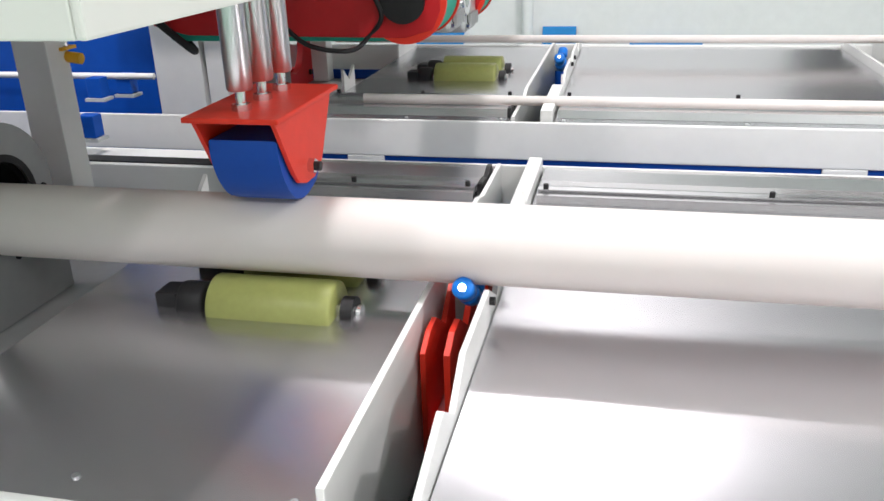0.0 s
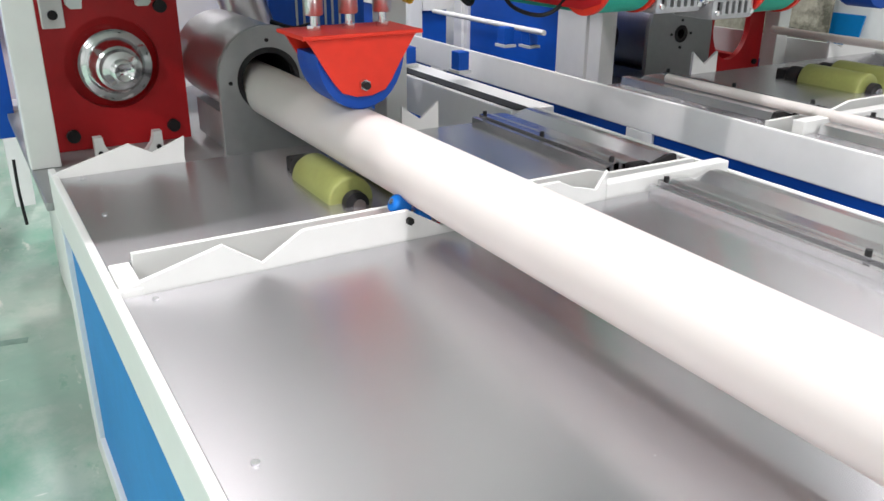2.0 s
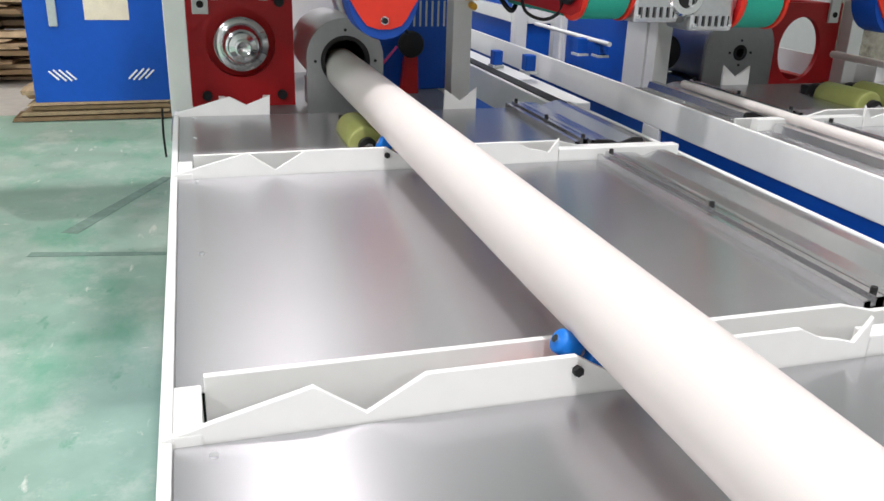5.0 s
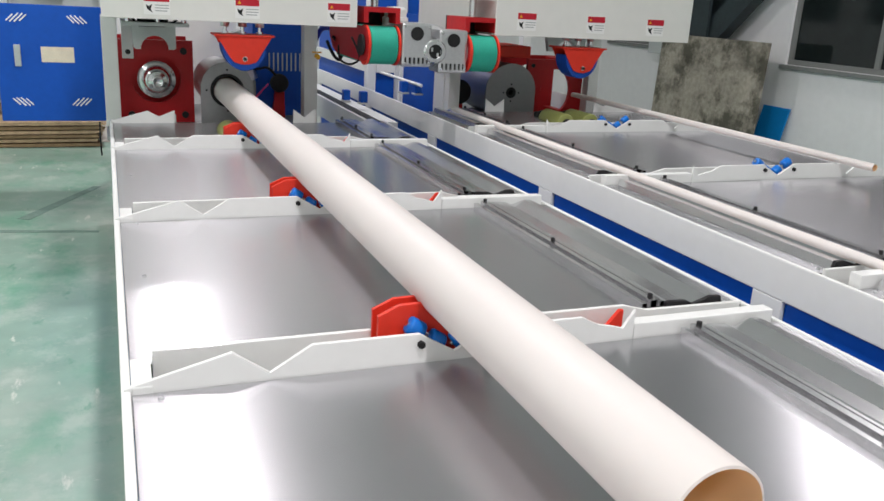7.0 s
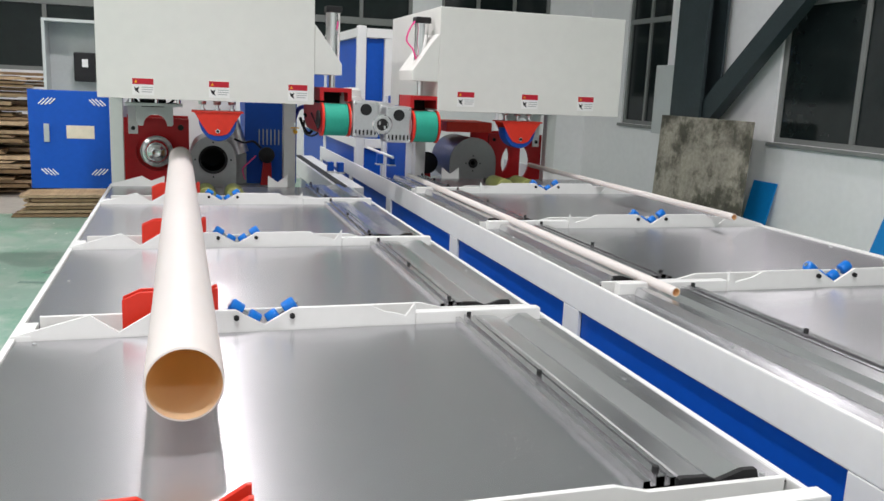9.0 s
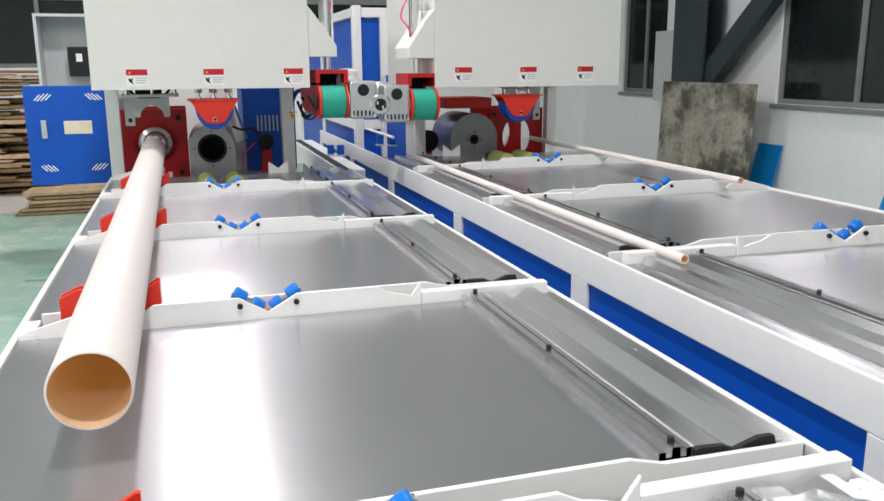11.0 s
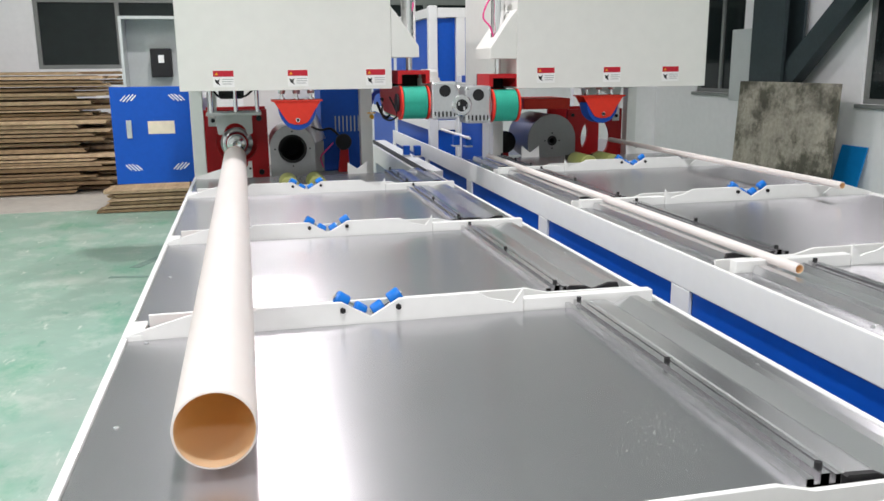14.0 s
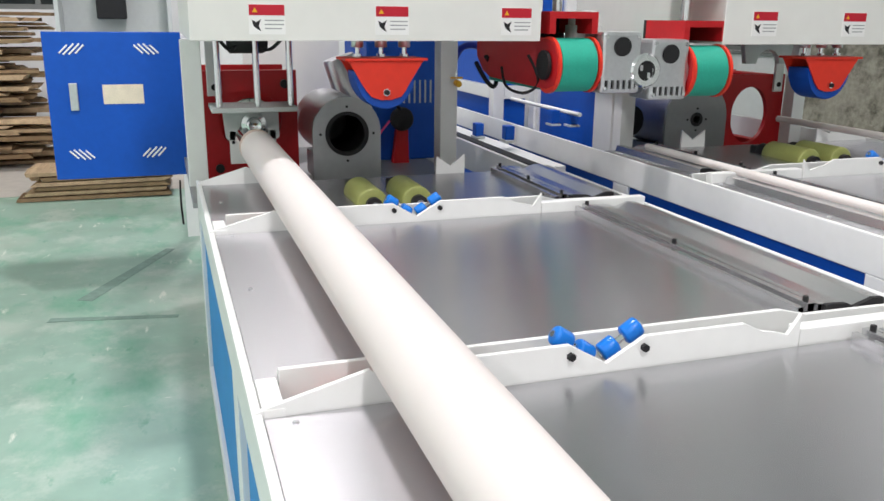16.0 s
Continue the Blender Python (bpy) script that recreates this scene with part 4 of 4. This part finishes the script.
for px in (-1.40, -1.84):
    part("oval_plate", oval_plate(3.53, 3.985, 0.79, 1.245, 3.765, 1.02, 0.122, 0.158, px - 0.03, px), RED, rf, smooth=30)
part("top_rail", box(bm_new(), -1.839, -1.431, 3.18, 3.56, 1.25, 1.33, 0.006), ORANGE, rf)
part("top_rail", box(bm_new(), -1.839, -1.431, 3.90, 3.98, 1.16, 1.24, 0.006), RED, rf)
part("low_rail", box(bm_new(), -1.839, -1.431, 3.54, 3.60, 0.80, 0.86, 0.006), RED, rf)
part("low_rail", box(bm_new(), -1.839, -1.431, 3.91, 3.97, 0.80, 0.86, 0.006), RED, rf)
for by, bz in ((3.57, 1.20), (3.945, 1.20), (3.57, 0.84), (3.945, 0.84)):
    part("bolt", cyl(bm_new(), (-1.40, by, bz), (-1.388, by, bz), 0.014, 10), BLACK, rf)
part("bracket", box(bm_new(), -1.399, -1.38, 3.90, 3.955, 1.15, 1.36, 0.004), WHITE, rf)
# again a black disc painted as a hole's shade, bracket left whole
part("bracket_hole_shade", cyl(bm_new(), (-1.38, 3.928, 1.19), (-1.377, 3.928, 1.19), 0.014, 12), BLACK, rf)
far_jaw = thing("press_plate", (-1.25, 3.76, 1.33), "raised grey press jaw above the red frame", "press plate")
part("jaw", prism(bm_new(), [(3.60, 1.41), (3.62, 1.31), (3.66, 1.31)] + [(3.76 - 0.075 * math.cos(math.pi * k / 12), 1.31 + 0.075 * math.sin(math.pi * k / 12)) for k in range(13)] + [(3.86, 1.31), (3.90, 1.31), (3.92, 1.41)], "x", -1.32, -1.285), GALV, far_jaw)
part("top_bar", box(bm_new(), -1.36, -1.20, 3.55, 3.97, 1.411, 1.428, 0.003), GALV, far_jaw)

# long blue base machine behind, and its tall cabinet
base = thing("feed_machine", (-4.0, 3.0, 0), "white framed feed machine with blue panels", "machine")
bx0, bx1, by0, by1 = -6.2, -2.6, 2.69, 3.27
for x in (bx0, (bx0 + bx1) / 2 - 0.04, bx1 - 0.08):
    for y in (by0, by1 - 0.08):
        part("post", box(bm_new(), x, x + 0.08, y, y + 0.08, 0, 2.10, 0.012), WHITE, base)
for z in (1.02, 2.0):
    part("rail", box(bm_new(), bx0 + 0.081, bx1 - 0.081, by0, by0 + 0.06, z, z + 0.08, 0.003), WHITE, base)
    part("rail", box(bm_new(), bx1 - 0.07, bx1, by0 + 0.081, by1 - 0.081, z, z + 0.08, 0.003), WHITE, base)
part("rail", box(bm_new(), bx1 - 0.07, bx1, (by0 + by1) / 2 - 0.04, (by0 + by1) / 2 + 0.04, 1.101, 1.999, 0.003), WHITE, base)
for za, zb in ((0.02, 1.015), (1.105, 1.995)):
    for ya, yb in ((by0 + 0.085, (by0 + by1) / 2 - 0.045), ((by0 + by1) / 2 + 0.045, by1 - 0.085)):
        part("panel", box(bm_new(), bx1 - 0.05, bx1 - 0.035, ya, yb, za, zb), BLUE, base)
    for xa, xb in ((bx0 + 0.085, (bx0 + bx1) / 2 - 0.045), ((bx0 + bx1) / 2 + 0.045, bx1 - 0.085)):
        part("panel", box(bm_new(), xa, xb, by0 + 0.02, by0 + 0.035, za, zb), BLUE, base)

# ---- blue control door hung at the machine's side ----
door = thing("control_box", (-2.35, 0.28, 0.69), "bright blue control box with vent slots and a paper notice", "control box")
dy0, dy1, dz0, dz1, dx = -0.045, 0.625, 0.69, 1.446, -2.44
part("case", box(bm_new(), dx - 0.22, dx - 0.02, dy0 + 0.01, dy1 - 0.01, dz0 + 0.01, dz1 - 0.01, 0.006), BLUE, door)
part("front", box(bm_new(), dx - 0.018, dx, dy0, dy1, dz0, dz1, 0.005), BLUE, door)
part("handle", box(bm_new(), dx, dx + 0.012, 0.06, 0.10, 1.05, 1.19, 0.004), CASTALU, door)
part("notice", box(bm_new(), dx, dx + 0.002, 0.22, 0.42, 1.08, 1.18), PAPER, door, "paper notice behind a clear window")
for cy_, cz_, sy, sz in ((0.09, 1.36, 1, 1), (0.45, 1.36, -1, 1), (0.09, 0.82, 1, -1), (0.45, 0.82, -1, -1)):
    for k in range(4):
        o = 0.026 * (k - 1.5)
        ln = 0.030 - 0.006 * abs(k - 1.5)
        q = sy * sz
        p0 = Vector((dx + 0.001, cy_ + o - ln, cz_ - q * ln))
        p1 = Vector((dx + 0.001, cy_ + o + ln, cz_ + q * ln))
        part("vent_slot", cyl(bm_new(), p0, p1, 0.0045, 8), LABELW, door)
part("hanger", box(bm_new(), dx - 0.2, dx - 0.05, dy1 - 0.009, 0.70, 0.75, 0.80), WHITE, door)
part("hanger", box(bm_new(), dx - 0.2, dx - 0.05, dy1 - 0.009, 0.70, 1.36, 1.41), WHITE, door)

ecab = thing("electric_cabinet", (-3.3, 0.3, 1.25), "open grey electric cabinet with dark fittings", "cabinet")
part("back", box(bm_new(), -3.75, -3.72, 0.0, 0.70, 1.25, 2.06), GALV, ecab)
for ya, yb, za, zb in ((0.0, 0.025, 1.25, 2.06), (0.675, 0.70, 1.25, 2.06), (0.026, 0.674, 2.035, 2.06), (0.026, 0.674, 1.25, 1.275)):
    part("side", box(bm_new(), -3.719, -3.45, ya, yb, za, zb), GALV, ecab)
part("contactor", box(bm_new(), -3.71, -3.55, 0.24, 0.42, 1.52, 1.78, 0.01), BLACK, ecab)
part("terminal", box(bm_new(), -3.549, -3.54, 0.31, 0.36, 1.65, 1.72), LABELW, ecab)
part("stand", box(bm_new(), -3.72, -3.60, 0.702, 0.80, 0, 1.90), WHITE, ecab)

# the heads stand a little off their drawing
for ob in list(scene.objects):
    if ob.parent is None and ob.name.split(".")[0] in ("machine_stand", "switch_cabinet", "belling_station", "press_motor", "pipe_heater", "wheel_stand", "belt_hauloff", "control_box", "electric_cabinet", "drive_roller", "roller_well_shade"):
        ob.location += Vector((0.10 if ob.name.split(".")[0] != "control_box" else 0.26, 0.024 if ob.location.y < 1.95 else 0.0, -0.018 if ob.location.z > 0.87 else 0.0))
        if ob.name.split(".")[0] == "belt_hauloff":
            ob.location += Vector((0.012, 0, -0.022 if ob.location.y < 2.4 else -0.05))
        if ob.name.split(".")[0] == "control_box":
            ob.location.y += 0.09
        if ob.name.split(".")[0] == "drive_roller":
            ob.location.x += 0.03

# hoses, valves and small fittings
def hose_thing(name, pts, r, m, label):
    return solo(name, hose(bm_new(), pts, r), m, pts[0], label, "hose", smooth=60)


for y, sx in ((1.955, 1), (2.86, 1)):
    hz = 1.24 if y < 2 else 1.20
    hose_thing("air_hose", [(-1.36, y, hz + 0.02), (-1.37, y + 0.03, hz + 0.09), (-1.33, y + 0.05, hz + 0.15), (-1.26, y + 0.08, hz + 0.17), (-1.19, y + 0.12, hz + 0.15), (-1.15, y + 0.15, hz + 0.10)], 0.016, BLUEPLASTIC, "blue ribbed air hose by the post")
    vv = thing("air_valve", (-1.33, y + 0.02, hz - 0.03), "small yellow air valve on the post", "valve", "air valves")
    part("body", cyl(bm_new(), (-1.36, y + 0.02, hz), (-1.26, y + 0.02, hz - 0.012), 0.015, 12), YELLOW, vv, smooth=40)
    part("lever", box(bm_new(), -1.31, -1.29, y - 0.01, y + 0.05, hz + 0.012, hz + 0.02), YELLOW, vv)
    part("stem", cyl(bm_new(), (-1.30, y + 0.02, hz + 0.01), (-1.30, y + 0.02, hz + 0.05), 0.006, 10), CHROME, vv)
for px, py, pz in ((-1.55, 2.36, 0.90), (-2.0, 2.36, 0.86), (-1.75, 2.72, 0.952), (-1.68, 2.80, 0.952)):
    sb = thing("sensor_block", (px, py, pz), "small blue sensor block beside the rail", "sensor", "sensor blocks")
    part("block", box(bm_new(), px - 0.03, px + 0.03, py - 0.025, py + 0.025, pz + 0.012, pz + 0.085, 0.004), BLUE, sb)
    part("foot", box(bm_new(), px - 0.04, px + 0.04, py - 0.03, py + 0.03, pz, pz + 0.011), GALV, sb)
part_rail = thing("infeed_rail", (-2.0, 2.36, 0), "white infeed rail with a grey belt beside the table", "rail")
part("beam", box(bm_new(), -3.6, -1.02, 2.25, 2.44, 0.70, 0.855, 0.004), WHITE, part_rail)
part("belt", box(bm_new(), -3.6, -1.02, 2.27, 2.33, 0.8555, 0.8595), DARK, part_rail)
part("leg", box(bm_new(), -1.3, -1.2, 2.30, 2.40, 0, 0.699), WHITE, part_rail)
part("leg", box(bm_new(), -3.4, -3.3, 2.30, 2.40, 0, 0.699), WHITE, part_rail)
solo("push_rod", cyl(bm_new(), (-2.5, 2.78, 1.03), (-1.55, 2.78, 1.03), 0.012, 12), LABELW, (-2.0, 2.78, 0.95), "thin white push rod over the rail", "rod", smooth=40)
hose_thing("air_hose", [(-0.52, 2.10, 2.02), (-0.47, 2.13, 1.96), (-0.48, 2.11, 1.88), (-0.50, 2.09, 1.80), (-0.52, 2.09, 1.74)], 0.006, PINK, "thin pink air hose at the lift cylinder")
hose_thing("air_hose", [(-0.52, 2.66, 2.02), (-0.46, 2.60, 1.96), (-0.47, 2.58, 1.88), (-0.45, 2.62, 1.82), (-0.50, 2.66, 1.74)], 0.006, PINK, "thin pink air hose at the lift cylinder")
hose_thing("power_cable", [(-0.46, 1.97, 1.40), (-0.44, 2.0, 1.33), (-0.48, 2.02, 1.28), (-0.52, 1.98, 1.25), (-0.62, 1.95, 1.27), (-0.7, 1.96, 1.34)], 0.006, BLACK, "black power cable looped under the haul-off")
for y0_, y1_ in ((1.00, 1.16), (0.86, 0.98)):
    hose_thing("power_cable", [(-1.30, y0_, 1.46), (-1.26, (y0_ + y1_) / 2, 1.39), (-1.28, y1_, 1.45)], 0.008, BLACK, "black cable loop under the hood")

# far machine: black wheel by the heater, grey sleeve behind the near heater
fw = thing("wheel_stand", (-1.5, 3.05, 0.786), "black wheel on a dark red stand beside the heater", "machine part")
part("foot", prism(bm_new(), [(3.0, 0.787), (3.09, 0.787), (3.08, 0.94), (3.01, 0.94)], "x", -1.56, -1.50), RED, fw)
part("wheel", lathe(bm_new(), (-1.51, 3.045, 1.0), (1, 0, 0), [(0, 0), (0, 0.075), (0.01, 0.085), (0.04, 0.085), (0.05, 0.075), (0.055, 0.02), (0.06, 0)], 32), BLACK, fw, smooth=40)
hose_thing("air_hose", [(-1.45, 2.93, 1.14), (-1.44, 2.95, 1.10), (-1.43, 2.965, 1.05), (-1.43, 2.97, 1.0), (-1.44, 2.985, 0.93)], 0.016, BLUEPLASTIC, "dark blue air hose hanging from the post")
sl = thing("heater_sleeve", (-1.9, 1.60, 0.787), "grey steel sleeve leaning behind the heater", "machine part")
part("sleeve", lathe(bm_new(), (-1.78, 1.60, 1.02), (0.0, -0.32, 1.0), [(0, 0), (0, 0.085), (0.32, 0.085), (0.33, 0.078), (0.33, 0)], 28), HEATER, sl, smooth=40)
part("foot", box(bm_new(), -1.84, -1.72, 1.54, 1.66, 0.788, 1.03, 0.004), GREYPLATE, sl)
hose_thing("power_cable", [(-1.52, 1.56, 1.15), (-1.46, 1.62, 1.13), (-1.45, 1.69, 1.14), (-1.50, 1.75, 1.09)], 0.009, BLACK, "black cable arching behind the heater")
hose_thing("power_cable", [(-1.60, 1.72, 1.02), (-1.55, 1.66, 0.97), (-1.55, 1.62, 0.92), (-1.6, 1.64, 0.84)], 0.006, PINK, "thin red hose beside the wheel")
hose_thing("power_cable", [(-1.05, 1.98, 1.34), (-0.98, 2.00, 1.27), (-0.96, 2.03, 1.24), (-1.0, 2.06, 1.27), (-1.02, 2.04, 1.33), (-0.98, 2.0, 1.37)], 0.010, BLACK, "black cables bundled behind the haul-off")
hose_thing("power_cable", [(-1.42, 0.675, 0.80), (-1.40, 0.672, 0.70), (-1.38, 0.676, 0.60)], 0.005, BLACK, "black cable running down beside the table")
# clear wrapping left on the last bay
wrap = bm_new()
bmesh.ops.create_icosphere(wrap, subdivisions=3, radius=1.0)
wrng = random.Random(11)
for v in wrap.verts:
    k = 1 + wrng.uniform(-0.16, 0.16)
    v.co = Vector((4.02 + 0.17 * v.co.x * k, 2.06 + 0.17 * v.co.y * k, 0.9055 + max(-0.03, 0.05 * v.co.z * k)))
solo("plastic_wrap", wrap, WRAP, (4.02, 2.06, SHEET), "crumpled clear plastic wrapping on the metal sheet", "wrapping")
# dust and swarf on the sheets
dust = bm_new()
drng = random.Random(8)
for cx, cy, sx, sy, num in ((3.34, 1.84, 0.07, 0.06, 90), (3.05, 1.79, 0.01, 0.01, 3), (2.93, 1.35, 0.25, 0.3, 14), (1.75, 1.6, 0.35, 0.25, 10), (0.5, 1.5, 0.35, 0.3, 8), (3.44, 1.64, 0.05, 0.03, 16)):
    for k in range(num):
        px, py, q = drng.gauss(cx, sx), min(1.96, drng.gauss(cy, sy)), drng.uniform(0.0004, 0.0011)
        box(dust, px - q, px + q, py - q * 0.6, py + q * 0.6, SHEET + 0.0003, SHEET + 0.0012)
solo("swarf", dust, LABELW, (3.0, 1.6, SHEET), "fine white plastic swarf on the metal sheets", "swarf", "", "stuff")

# dark scuff lines on the floor
for k, (pa, pb, w) in enumerate(SCUFFS):
    d = (Vector(pb) - Vector(pa)).normalized()
    nn = Vector((-d.y, d.x)) * w / 2
    q = [Vector(pa) + nn, Vector(pb) + nn * 0.7, Vector(pb) - nn * 0.7, Vector(pa) - nn]
    solo("scuff_line", prism(bm_new(), [(v.x, v.y) for v in q], "z", 0.0005, 0.002), SCUFFM, (pa[0], pa[1], 0), "dull grey-green rubbed line on the floor", "floor mark", "", "structure")

# ---- timber ----
rng = random.Random(4)


def plank(name, xc, yc, z, length, width, th, yaw, m, label, group):
    bm = bm_new()
    box(bm, -width / 2, width / 2, -length / 2, length / 2, 0, th)
    for v in bm.verts:
        v.co.z += 0.01 * math.sin(v.co.y * 2 + xc)
        v.co.x += rng.uniform(-0.012, 0.012)
        v.co.y += rng.uniform(-0.05, 0.05)
    me_ob = part(name, bm, m, None, label)
    me_ob.matrix_basis = pose(xc, yc, z, 0, rng.uniform(-1, 1), yaw)
    return tagged(me_ob, label, "board", group)


z = 0.02
while z < 1.55:
    th = rng.uniform(0.022, 0.05)
    for xx in (-6.75, -7.05, -7.35):
        ln = rng.uniform(2.6, 3.9)
        plank("board", xx + rng.uniform(-0.05, 0.08), -2.25 + rng.uniform(-0.3, 0.2), z, ln, rng.uniform(0.22, 0.29), th, rng.uniform(-2.5, 2.5), WOOD if rng.random() < 0.7 else WOODDARK, "rough sawn board in a loose pile", "boards in the timber pile")
    z += th + rng.uniform(0.008, 0.03)
z = 0.004
for k in range(6):
    th = 0.03
    for xx in (-5.15, -5.45):
        plank("board", xx, 0.06 + rng.uniform(-0.05, 0.05), z, 1.1 + rng.uniform(-0.06, 0.06), 0.27, th, rng.uniform(-1, 1), WOOD if k % 2 else WOODDARK, "board in a low stack on the floor", "boards in the low stack")
    z += th + 0.012


# ---- what moves ----
def motions():
    # the long pipe: (seconds, x of its free end, y, z of its axis)
    rows = [(0, 3.16, 1.420, 0.988), (3.7, 3.16, 1.420, 0.988), (5.6, 3.30, 1.419, 0.984), (6.5, 3.30, 1.419, 0.984), (6.65, 3.30, 1.419, 0.987), (6.8, 3.30, 1.417, 1.005), (7.0, 3.30, 1.422, 1.016), (7.5, 3.30, 1.405, 1.020), (8.0, 3.30, 1.332, 1.022), (8.5, 3.30, 1.258, 1.024), (9.0, 3.30, 1.186, 1.024), (9.2, 3.30, 1.162, 1.024), (10.2, 3.31, 1.06, 1.024), (11.2, 3.32, 1.014, 1.024), (11.3, 3.32, 1.012, 1.019), (11.6, 3.33, 1.012, 0.976), (11.8, 3.335, 1.012, 0.971), (12.2, 3.335, 1.012, 0.971), (16, 3.335, 1.012, 0.971)]
    walk(pipe, [(t, pose(x, y, zz, 0, 0.15 if t < 6.8 else 0.2, 0.42 if t < 7.2 else 0.15)) for t, x, y, zz in rows])
    # the lifters rise, carry the pipe over, sink and stay down
    for lf, bx in zip(lifters, BEAMS):
        lrows = [(0, 1.41, -0.115), (6.3, 1.41, -0.115), (6.5, 1.41, -0.075), (6.65, 1.41, -0.028), (6.8, 1.41, -0.006), (7.0, 1.420, 0.0), (7.5, 1.405, 0.0), (8.0, 1.332, 0.0), (8.5, 1.258, 0.0), (9.0, 1.186, 0.0), (9.2, 1.162, 0.0), (10.2, 1.06, 0.0), (11.2, 1.014, 0.0), (11.3, 1.012, -0.005), (11.6, 1.012, -0.055), (12.0, 1.012, -0.13), (16, 1.012, -0.13)]
        walk(lf, [(t, pose(bx - 0.05, y, 0.90 + dz)) for t, y, dz in lrows])
    # the clamp presses on the pipe, then lifts off
    walk(clamp, [(t, pose(-0.525, 1.398, zz)) for t, zz in ((0, 1.072), (4.0, 1.072), (4.6, 1.15), (5.2, 1.205), (5.6, 1.210), (16, 1.210))])
    # the upper jaw comes down and the lower jaw rises round the pipe's end in the spindle
    walk(low_jaw, [(t, pose(-1.05, 1.009, zz)) for t, zz in ((0, 0.76), (13.4, 0.76), (13.9, 0.82), (14.4, 0.90), (14.8, 0.935), (16, 0.935))])
    walk(press, [(t, pose(-1.05, 1.009, zz)) for t, zz in ((0, 1.24), (13.4, 1.24), (13.9, 1.15), (14.4, 1.02), (14.8, 0.985), (16, 0.985))])


motions()
